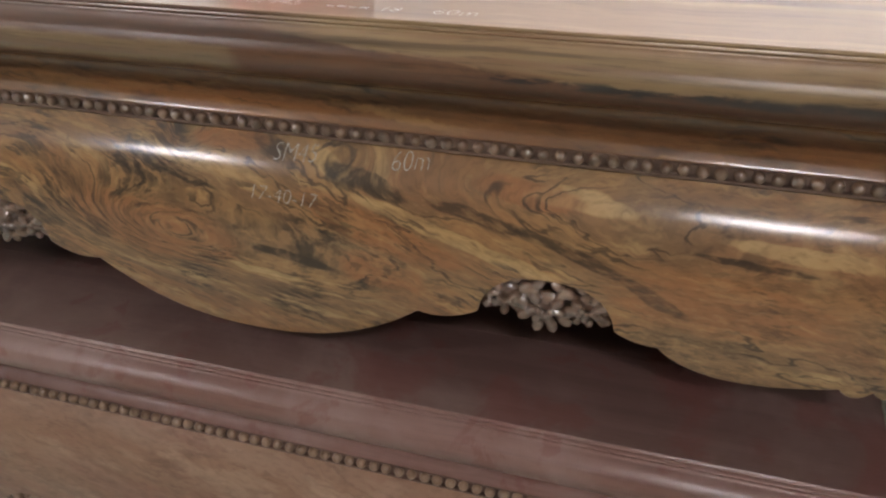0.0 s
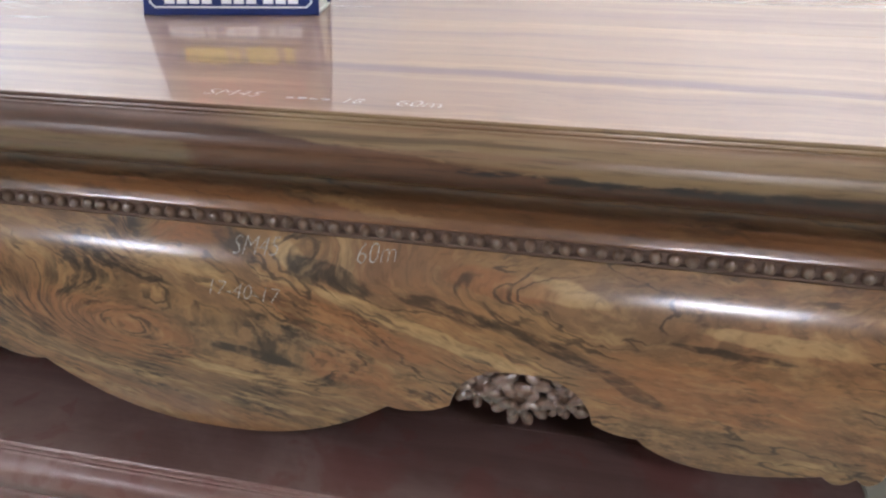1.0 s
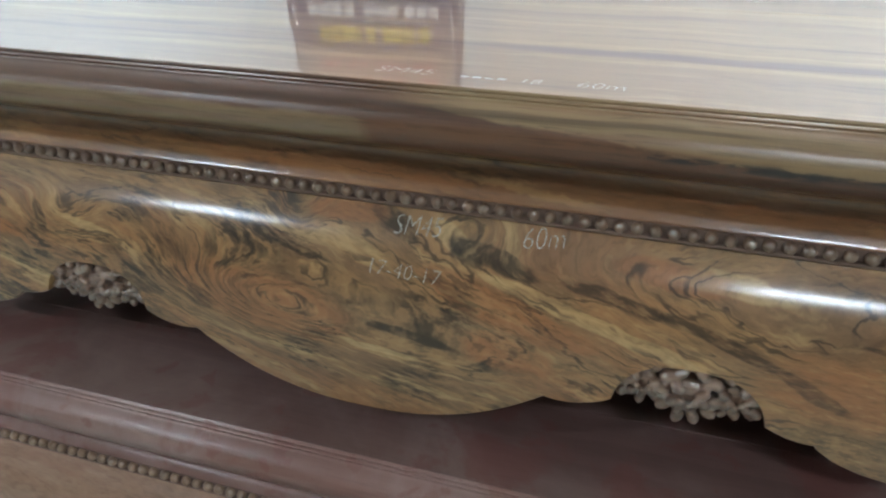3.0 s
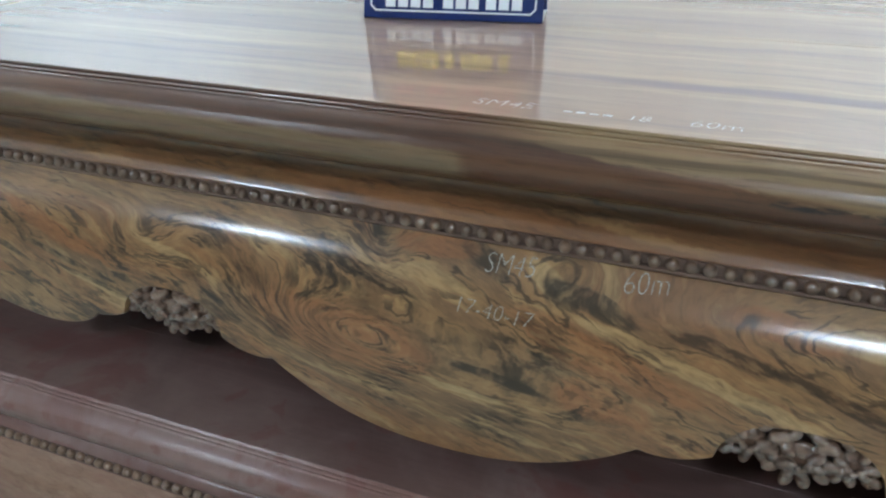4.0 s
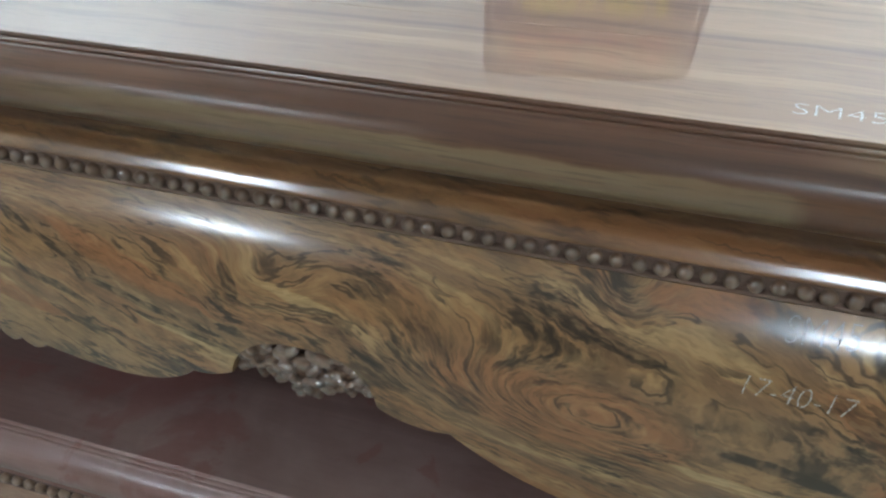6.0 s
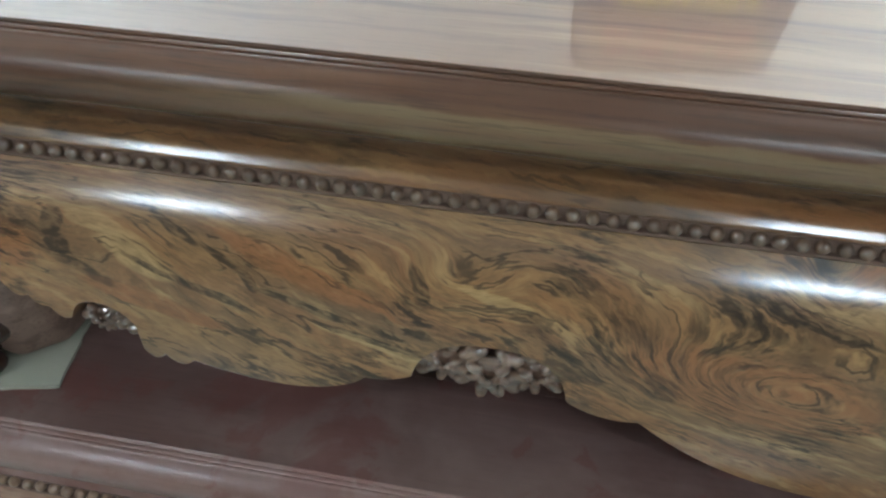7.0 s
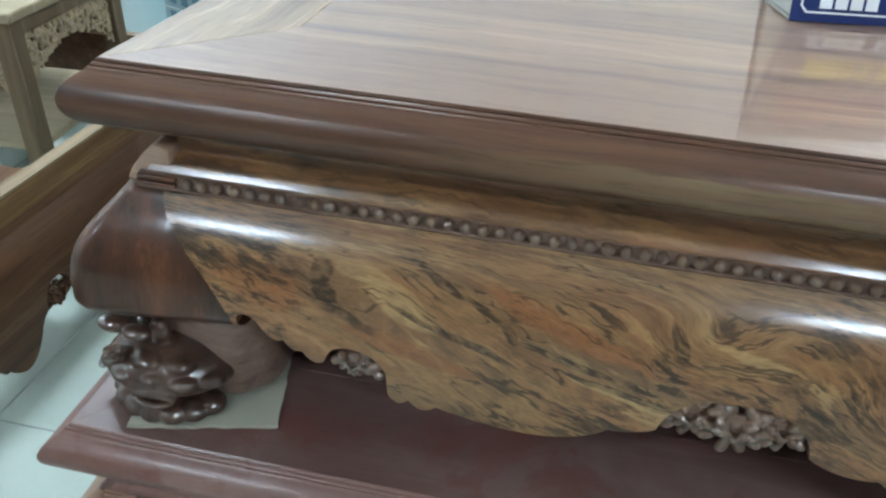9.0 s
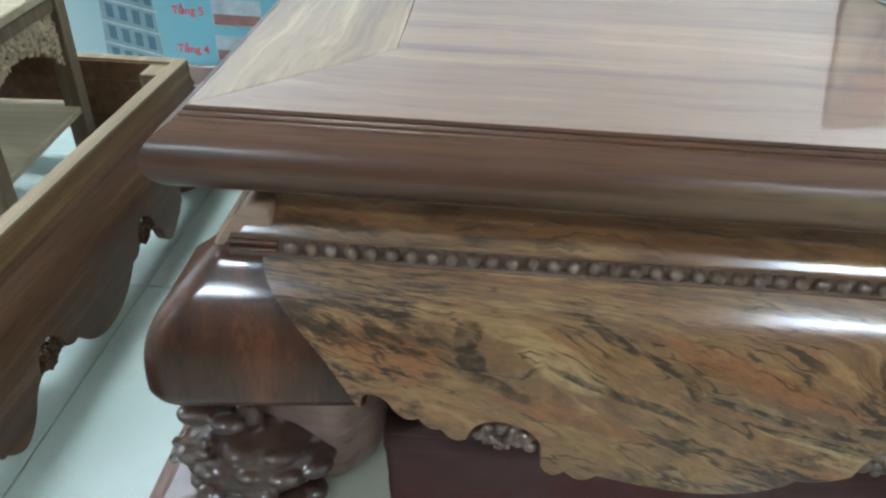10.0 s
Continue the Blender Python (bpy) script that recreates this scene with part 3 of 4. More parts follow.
def paw_bm():
    """Carved claw foot under the corner at 0, 0: a knobbed dome like a crouching beast's head over a row of toes."""
    bm = bmesh.new()
    cx, cy, cz, rx, ry, rz = 0.006, -0.012, 0.056, 0.066, 0.058, 0.038
    ball_into(bm, (cx, cy, cz), (rx, ry, rz), (0, 0, 15), 28)
    ball_into(bm, (0.006, -0.002, 0.024), (0.050, 0.046, 0.022), (0, 0, 20), 20)
    for i in range(8):
        a = radians(178 + i * 22)
        ball_into(bm, (0.006 + 0.049 * math.cos(a), -0.014 + 0.046 * math.sin(a), 0.0135), (0.0148, 0.0165, 0.0135), seg=14)
    # knobs on the dome: azimuth, elevation, radius
    for az, el, r in ((-140, 42, 0.014), (-100, 46, 0.016), (-58, 42, 0.014), (-152, 6, 0.013), (-120, 12, 0.0135), (-60, 12, 0.0135), (-32, 8, 0.015), (-86, 20, 0.012)):
        a, e = radians(az), radians(el)
        ball_into(bm, (cx + 0.92 * rx * math.cos(a) * math.cos(e), cy + 0.92 * ry * math.sin(a) * math.cos(e), cz + 0.90 * rz * math.sin(e)), (r * 1.05, r * 0.85, r * 0.66), (0, 0, az + 90), 14)
    # oval ring of the snout
    for i in range(26):
        a = i * math.tau / 26
        ball_into(bm, (0.008 + 0.019 * math.cos(a), -0.071 + 0.005 * math.cos(a) ** 2, 0.044 + 0.0085 * math.sin(a)), (0.0036, 0.0055, 0.0036), seg=8)
    # leaf-shaped ear laid back to the outer corner, with a groove between its two ridges
    for k in (0, 1):
        for i in range(14):
            u = i / 13
            ball_into(bm, (-0.066 + 0.040 * u, -0.016 - 0.030 * u - 0.011 * k, 0.046 + 0.042 * u - 0.011 * k * (1 - u)), (0.0055 + 0.004 * math.sin(math.pi * u), 0.0065, 0.0056), seg=10)
    # round buds close under the leg block
    for x, y, r in ((-0.034, -0.038, 0.0130), (-0.008, -0.046, 0.0115)):
        ball_into(bm, (x, y, 0.120), (r * 1.25, r, r * 0.80), seg=14)
        ball_into(bm, (x + 0.010, y + 0.022, 0.104), (r, r, 0.020), seg=10)
    bmesh.ops.transform(bm, matrix=pose(-0.006, -0.008, 0) @ Matrix.Diagonal((1.18, 1.06, 0.93, 1)), verts=bm.verts)
    return bm


def shank_bm():
    """Plain wooden core behind the paw, between the leg block and the pad."""
    bm = bmesh.new()
    lo = [(-0.018, 0.0), (0.070, -0.030), (0.112, 0.01), (0.112, 0.112), (0.01, 0.112), (-0.018, 0.08)]
    hi = [(-0.034, -0.022), (0.088, -0.044), (0.125, 0.0), (0.118, 0.118), (0.0, 0.125), (-0.040, 0.088)]
    a = [bm.verts.new((x, y, 0.0)) for x, y in lo]
    b = [bm.verts.new((x, y, 0.150)) for x, y in hi]
    for i in range(6):
        bm.faces.new((a[i], a[(i + 1) % 6], b[(i + 1) % 6], b[i]))
    bm.faces.new(a)
    bm.faces.new(b)
    bmesh.ops.bevel(bm, geom=list(bm.edges), offset=0.018, segments=5, affect="EDGES", profile=0.5)
    return bm


def bell_into(bm, cx, cz, size, lean, out, rng):
    """One drooping blossom: short fleshy petals in two layers round a knobbed heart."""
    ball_into(bm, (cx, out + 0.001, cz - 0.15 * size), (size * 0.42, 0.008, size * 0.38), seg=12)
    for n, rad, w, fwd in ((8, 0.58, 0.20, 0.003), (6, 0.34, 0.17, 0.0085)):
        for k in range(n):
            a = radians(lean - 90 + (k - (n - 1) / 2) * 300 / n + rng.uniform(-9, 9))
            d = rad * size * rng.uniform(0.9, 1.1)
            ball_into(bm, (cx + math.cos(a) * d, out - fwd, cz - 0.15 * size + math.sin(a) * d), (w * size * 1.15, 0.0055, w * size * 0.72), (0, -math.degrees(a), 0), 10)
    for k in range(3):
        ball_into(bm, (cx + size * 0.15 * (k - 1), out - 0.0125, cz - size * (0.20 + 0.12 * (k % 2))), (size * 0.10,) * 3, seg=8)


def spray_bm(width, height, seed, count):
    """Openwork blossom carving, x across, z up from its lower rim, y outward minus."""
    rng = random.Random(seed)
    bm = bmesh.new()
    if count > 1:
        bell_into(bm, 0.0, height * 0.62, height * 0.60, 0, -0.004, rng)
        for sgn in (-1, 1):
            bell_into(bm, sgn * width * 0.30, height * 0.66, height * 0.50, sgn * 24, 0.001, rng)
            for u, zz, r in ((0.150, 0.80, 0.0072), (0.160, 0.44, 0.0062), (0.43, 0.40, 0.0062), (0.41, 0.62, 0.0062), (0.07, 0.86, 0.0066), (0.24, 0.88, 0.0060)):
                ball_into(bm, (sgn * u * width, -0.006, zz * height + rng.uniform(-0.002, 0.002)), (r * 1.25, r, r * 0.9), (0, sgn * rng.uniform(10, 50), 0), 10)
            for q in range(10):
                u = 0.04 + 0.10 * q
                ball_into(bm, (sgn * u * width / 2, 0.008, (0.84 - 0.32 * u * u + 0.07 * math.sin(5 * q)) * height), (0.0080, 0.0050, 0.0048), seg=8)
    else:
        bell_into(bm, -0.06 * width, height * 0.66, height * 0.55, 8, -0.002, rng)
        for u, zz, r in ((0.30, 0.54, 0.0070), (0.36, 0.28, 0.0062), (-0.36, 0.54, 0.0064), (0.14, 0.86, 0.0060), (0.16, 0.38, 0.0060)):
            ball_into(bm, (u * width, -0.005, zz * height), (r * 1.2, r, r * 0.9), (0, rng.uniform(-40, 40), 0), 10)
        for q in range(8):
            ball_into(bm, ((q / 7 - 0.5) * 0.9 * width, 0.006, height * (0.86 - 0.5 * (q / 7 - 0.5) ** 2)), (0.006, 0.0045, 0.0062), seg=8)
    return bm


def letters_mesh(text, size, thin, shear=0.0):
    cu = bpy.data.curves.new("letters", "FONT")
    cu.body, cu.size, cu.offset, cu.shear, cu.resolution_u = text, size, thin, shear, 3
    tmp = bpy.data.objects.new("letters", cu)
    me = bpy.data.meshes.new_from_object(tmp)
    bpy.data.objects.remove(tmp)
    bpy.data.curves.remove(cu)
    return me


RIM = [(-0.05, 0.4002), (0.0188, 0.4002), (0.0206, 0.3986), (0.0206, 0.3971), (0.0224, 0.3968), (0.0241, 0.3952), (0.0241, 0.3938), (0.0258, 0.3934), (0.0270, 0.3920)] + \
    [tuple(p) for p in curve_points([(0.0282, 0.3910), (0.0345, 0.3872), (0.0402, 0.3825), (0.0450, 0.3765), (0.0483, 0.367), (0.046, 0.355), (0.038, 0.344), (0.024, 0.337), (0.006, 0.335)], 5)] + [(-0.05, 0.335)]
NECK = [(-0.04, 0.3345), (0.0, 0.3345)] + [tuple(p) for p in curve_points([(0.000, 0.333), (-0.008, 0.324), (-0.010, 0.315), (-0.006, 0.3055), (0.001, 0.3015), (0.0075, 0.2975), (0.0115, 0.2930), (0.0148, 0.2884), (0.0140, 0.2872)], 5)] + [(-0.04, 0.2875)]
RAIL = [(-0.03, 0.287), (0.0150, 0.287), (0.0158, 0.2864), (0.0154, 0.2857), (0.0138, 0.2854), (0.0162, 0.2768), (0.0190, 0.2765), (0.0212, 0.2760), (0.0218, 0.2744), (0.0200, 0.272), (-0.03, 0.272)]
BARE_RAIL = [(-0.03, 0.287), (0.0128, 0.287), (0.0178, 0.272), (-0.03, 0.272)]


BARE_NECK = [(-0.022, 0.3365), (0.009, 0.3365), (0.0105, 0.334), (0.0105, 0.297), (0.0118, 0.290), (0.0125, 0.2875), (-0.022, 0.2875)]


BEAD_STEP = 0.0163


def bead_mesh(material, r):
    bm = bmesh.new()
    # a polished ball, half sunk in its groove
    bmesh.ops.create_uvsphere(bm, u_segments=16, v_segments=10, radius=r)
    return mesh_from("bead", bm, material)


def platform(name, half, y0, y1, mats, label, top=True, beads=True, feet=True, sides=("front", "back", "left", "right"), shift=0.0, grow=1.0, drop=0.0, hang=0.0):
    """A low platform table on its own ground: neck corners at (+-half, y0) and (+-half, y1)."""
    table = tagged(new(name), label, "platform table")
    depth, mid = y1 - y0, (y0 + y1) / 2
    hr = half + 0.002
    if top:
        part("rim", sweep(RIM, -hr, hr, y0, y1), mats["rim"], table, mats.get("rim_label", ""))
        x, ya, yb, w = hr + 0.0186, y0 - 0.0186, y1 + 0.0186, 0.147
        xi, yai, ybi = x - w + 0.012, ya + w, yb - w
        z = 0.4005
        for poly, mt in (([(-x, ya), (x, ya), (xi, yai), (-xi, yai)], "top"), ([(x, yb), (-x, yb), (-xi, ybi), (xi, ybi)], "top"),
                         ([(-x, yb), (-x, ya), (-xi, yai), (-xi, ybi)], "top_side"), ([(x, ya), (x, yb), (xi, ybi), (xi, yai)], "top_side")):
            part("frame_board", prism(poly, 0.374, z, 0.0005), mats[mt], table, smooth=False)
        n = 5
        for i in range(n):
            a, b = yai + (ybi - yai) * i / n, yai + (ybi - yai) * (i + 1) / n
            part("plank", box((-xi + 0.0002, a + 0.0002, 0.374), (xi - 0.0002, b - 0.0002, z - 0.0002), 0.0004), mats["top"], table, smooth=False)
    else:
        part("ledge", sweep([(-0.022, 0.342), (0.010, 0.342), (0.010, 0.337), (-0.022, 0.337)], -half, half, y0, y1), mats["ledge"], table, "pale raw wooden ledge")
        part("lining", sweep([(-0.028, 0.336), (-0.0222, 0.336), (-0.0222, 0.19), (-0.028, 0.19)], -half, half, y0, y1), mats["ledge_dark"], table)
    part("neck", sweep(NECK, 0.018 - half, half - 0.018, y0, y1) if top else sweep(BARE_NECK, -half, half, y0, y1), mats["neck"], table)
    rail = part("bead_rail", sweep(RAIL, -half, half, y0, y1, side=cut_end) if top else sweep(BARE_RAIL, -half, half, y0, y1), mats["rail"], table)
    if beads:
        me = bead_mesh(mats["bead"], 0.0064)
        count = int(2 * (half - 0.042) / BEAD_STEP)
        for i in range(count + 1):
            b = new("bead", me)
            b.parent = rail
            b.location = ((i - count / 2) * BEAD_STEP + 0.0003 * math.sin(i * 2.9), y0 - 0.0172 + 0.0004 * math.sin(i * 1.7), 0.2808 + 0.0002 * math.sin(i * 4.3))
            b.scale = (1 + 0.05 * math.sin(i * 5.1), 1, 1 + 0.04 * math.sin(i * 3.3))
        for sgn in (-1, 1):
            xa, xb = sorted((sgn * (half - 0.036), sgn * (half + 0.006)))
            for za, zb, out in ((0.2752, 0.2799, 0.0212), (0.2806, 0.2852, 0.0190)):
                part("fillet", box((xa, y0 - out, za), (xb, y0 - 0.008, zb), 0.0016), mats["leg"], rail)
    if top:
        # the short ends have no bead rail: a moulding slopes out into the legs
        for sgn in (-1, 1):
            foot = [(half + o, z) for o, z in ((0.022, 0.272), (0.0145, 0.2868), (0.004, 0.2985), (-0.006, 0.3100), (-0.012, 0.3155), (-0.019, 0.3165), (-0.030, 0.312), (-0.030, 0.272))]
            bm = prism(foot, y0 - 0.0105, y1 + 0.0105, 0.0025)
            bmesh.ops.transform(bm, matrix=Matrix(((sgn, 0, 0, 0), (0, 0, 1, 0), (0, 1, 0, 0), (0, 0, 0, 1))), verts=bm.verts)
            # the floor's bright reflection on it is put into the colour, by the top's wood
            part("end_moulding", bm, mats["top"], table, "sloping end moulding, its pale tone standing for reflected light")
    for side in sides:
        span = half if side in ("front", "back") else depth / 2
        ap = part("apron", apron_bm(span, 720, shift=shift, grow=grow, drop=drop, hang=hang) if side == "front" else apron_bm(span, 240), mats["apron"], table, mats.get("apron_label", "") if side == "front" else "")
        m = {"front": pose(0, y0, 0), "back": pose(0, y1, 0, 0, 0, 180), "left": pose(-half, mid, 0, 0, 0, -90), "right": pose(half, mid, 0, 0, 0, 90)}[side]
        ap.matrix_basis = m
        if side == "front":
            kk = span / 0.935
            for sgn in (-1, 1):
                for u, wdt, z0, hgt, cnt in ((0.337, 0.140, 0.100, 0.070, 2), (0.702, 0.062, 0.106, 0.046, 0.5)):
                    c = fused(part("carving", spray_bm(wdt, hgt, int(u * 1000) + sgn, cnt), mats["carve"], ap, "openwork carved blossoms"), 0.0011, 1)
                    c.scale = (min(1.0, grow), 1.0, min(1.0, 0.3 + 0.7 * grow))
                    c.location = ((sgn * u * grow + shift) * kk, -belly(0.14) + 0.013, z0 - hang)
    for i, (sx, yy, turn) in enumerate(((-1, y0, 0), (1, y0, 90), (1, y1, 180), (-1, y1, 270))):
        leg = part("leg", leg_bm(i % 2 == 1), mats["leg"], table, mats.get("leg_label", ""))
        leg.matrix_basis = pose(sx * half, yy, 0, 0, 0, turn)
        if feet:
            fused(part("paw", paw_bm(), mats["paw"], leg, "dark glossy carved claw foot"), 0.0016, 2)
            part("shank", shank_bm(), mats["shank"], leg)
    return table


# ---- room ----
def wall(name, lo, hi, material, label):
    return tagged(part(name, box(lo, hi), material, smooth=False), label, "wall" if "wall" in name else name, kind="structure")


BACK = 2.05
wall("wall_north", (-6.2, BACK, 0), (6.2, BACK + 0.15, CEILING), M_WALL, "pale painted showroom wall behind the tables")
# closes the room unseen; its dark colour is added to weaken light from the south
wall("wall_south", (-6.2, -3.55, 0), (6.2, -3.4, CEILING), M_DIM_WALL, "plain unseen wall, coloured dark brown to cut the fill light")
wall("wall_west", (-6.35, -5.15, 0), (-6.2, BACK + 0.15, CEILING), M_WALL, "pale painted showroom wall")
wall("wall_east", (6.2, -5.15, 0), (6.35, BACK + 0.15, CEILING), M_WALL, "pale painted showroom wall")
wall("ceiling", (-6.35, -5.15, CEILING), (6.35, BACK + 0.15, CEILING + 0.12), M_CEIL, "white flat ceiling with light panels")
tagged(part("baseboard", box((-6.2, BACK - 0.012, 0.0), (6.2, BACK, 0.07), 0.003), M_BASE, smooth=False), "brownish skirting along the wall", "baseboard", kind="structure")
floor = wall("floor", (-6.35, -5.15, -0.12), (6.35, BACK + 0.15, -0.004), M_GROUT, "pale greenish glazed tile floor")


# all out of view; the north row is added to brighten back wall and tabletop
def lamp(x, y):
    ob = tagged(new("ceiling_lamp"), "unseen oblong white ceiling light panel, switched on; the north row is added fill", "ceiling lamp", "ceiling lamps")
    part("housing", sweep([(0.0, 0.0), (0.02, 0.0), (0.02, 0.035), (0.0, 0.035)], -0.3, 0.3, -0.14, 0.14), M_METAL, ob, smooth=False)
    part("diffuser", box((-0.3, -0.14, 0.006), (0.3, 0.14, 0.034)), M_LAMP, ob, "glowing white diffuser", smooth=False)
    ob.matrix_basis = pose(x, y, CEILING - 0.036)
    return ob


first = lamp(*LAMPS[0])
for p in LAMPS[1:]:
    copy_thing(first, pose(*p, CEILING - 0.036))


# ---- the platform tables ----
UPPER = dict(rail=M_RAIL, rim=M_RIM, top=M_TOP, top_side=M_TOP_SIDE, neck=M_NECK, bead=M_BEAD, apron=M_APRON, leg=M_LEG, paw=M_PAW, shank=M_SHANK, carve=M_CARVE,
             apron_label="swirling figured wood apron with chalk figures", leg_label="dark red-brown bulging corner leg")
upper = platform("platform_table", 0.935, 0.073, 1.74, UPPER, "glossy lacquered figured-wood platform table stacked on a red one")
upper.location = (0, 0, 0.404)
LOWER = dict(rail=M_LOW_RAIL, rim=M_LOW_RIM, top=M_LOW_TOP, top_side=M_LOW_TOP, neck=M_LOW_RIM, bead=M_LOW_BEAD, apron=M_LOW_APRON, leg=M_LOW_APRON, paw=M_LOW_RIM, shank=M_LOW_RIM, carve=M_LOW_BEAD)
lower = platform("platform_table", 1.008, -0.008, 1.80, LOWER, "reddish unpolished wooden platform table carrying a glossy one", hang=0.05)
SIDE = dict(rail=M_DARK_APRON, ledge=M_RAW, ledge_dark=M_DARK_APRON, neck=M_GOLD, bead=M_DARK_APRON, apron=M_DARK_APRON, leg=M_DARK_APRON, paw=M_DARK_APRON, shank=M_DARK_APRON, carve=M_DARK_APRON)
frame_table = platform("platform_bed_base", 0.90, 0.0, 1.5, SIDE, "brown wooden platform table base without its top", top=False, beads=False, shift=0.21, grow=0.62, drop=0.045)
frame_table.matrix_basis = pose(-1.523, 0.47, 0, 0, 0, 90)
for xa, xb in ((0.005, 0.068), (0.080, 0.165)):
    part("bearer", box((xa, 0.024, 0.282), (xb, 1.476, 0.300), 0.002), M_DARK_APRON, frame_table, "brown bearer board across the open base")
part("corner_block", box((0.800, 0.024, 0.285), (0.872, 0.075, 0.336), 0.003), M_RAW, frame_table, "pale raw wooden block in the inner corner")


# ---- chalk figures ----
def chalk_on_apron(parent, text, x, z, size, tilt):
    me = letters_mesh(text, size, -size * 0.021, 0.15)
    c, s = math.cos(radians(tilt)), math.sin(radians(tilt))
    for v in me.vertices:
        px, pz = x + v.co.x * c - v.co.y * s, z + v.co.x * s + v.co.y * c
        v.co = (px, -belly(pz) - 0.0006, pz)
    me.materials.append(M_CHALK)
    ob = new("chalk_mark", me)
    ob.parent = parent
    return tagged(ob, "thin white chalk figures")


front_apron = [o for o in upper.children if o.name.startswith("apron")][0]
chalk_on_apron(front_apron, "SM45", 0.032, 0.250, 0.023, 2)
chalk_on_apron(front_apron, "60m", 0.164, 0.252, 0.024, 6)
chalk_on_apron(front_apron, "17-40-17", 0.008, 0.212, 0.022, -2)


def chalk_on_top(text, x, y, size):
    me = letters_mesh(text, size, -size * 0.018, 0.2)
    for v in me.vertices:
        v.co = (x + v.co.x, y + v.co.y, 0.4011)
    me.materials.append(M_CHALK_THICK)
    ob = new("chalk_mark", me)
    ob.parent = upper
    return tagged(ob, "thin white chalk figures")


chalk_on_top("SM45", 0.000, 0.082, 0.027)
chalk_on_top("18", 0.143, 0.080, 0.022)
chalk_on_top("60m", 0.196, 0.082, 0.026)
for i in range(4):
    bar = part("chalk_mark", box((0.088 + 0.012 * i, 0.086, 0.4006), (0.096 + 0.012 * i, 0.0875 + 0.002 * (i % 2), 0.4011)), M_CHALK_THICK, upper, "thin white chalk figures")

# ---- pads under the feet ----
def pad(x, y, w, d, turn, seed):
    rng = random.Random(seed)
    edge = []
    for (ax, ay), (bx, by) in (((-1, -1), (1, -1)), ((1, -1), (1, 1)), ((1, 1), (-1, 1)), ((-1, 1), (-1, -1))):
        for k in range(14):
            t = k / 14
            edge.append(((ax + (bx - ax) * t) * w / 2 + rng.uniform(-0.0013, 0.0013), (ay + (by - ay) * t) * d / 2 + rng.uniform(-0.0013, 0.0013)))
    ob = tagged(new("cardboard_pad"), "flat beige cardboard pad under a carved foot", "cardboard", "pads under the feet")
    part("sheet", prism(edge, 0.0, 0.0017), M_CARD, ob, smooth=False)
    part("sheet", prism([(px * 0.995 + 0.0008, py * 0.996) for px, py in edge], 0.0034, 0.0050), M_CARD, ob, smooth=False)
    part("fluting", prism([(px * 0.985, py * 0.985) for px, py in edge], 0.0018, 0.0033), M_GREY, ob, "ribbed core of the cardboard", smooth=False)
    ob.matrix_basis = pose(x, y, 0.4008, 0, 0, turn)
    return ob


pad(-0.902, 0.079, 0.167, 0.160, 14, 1)
pad(0.795, 0.09, 0.18, 0.16, -3, 2)


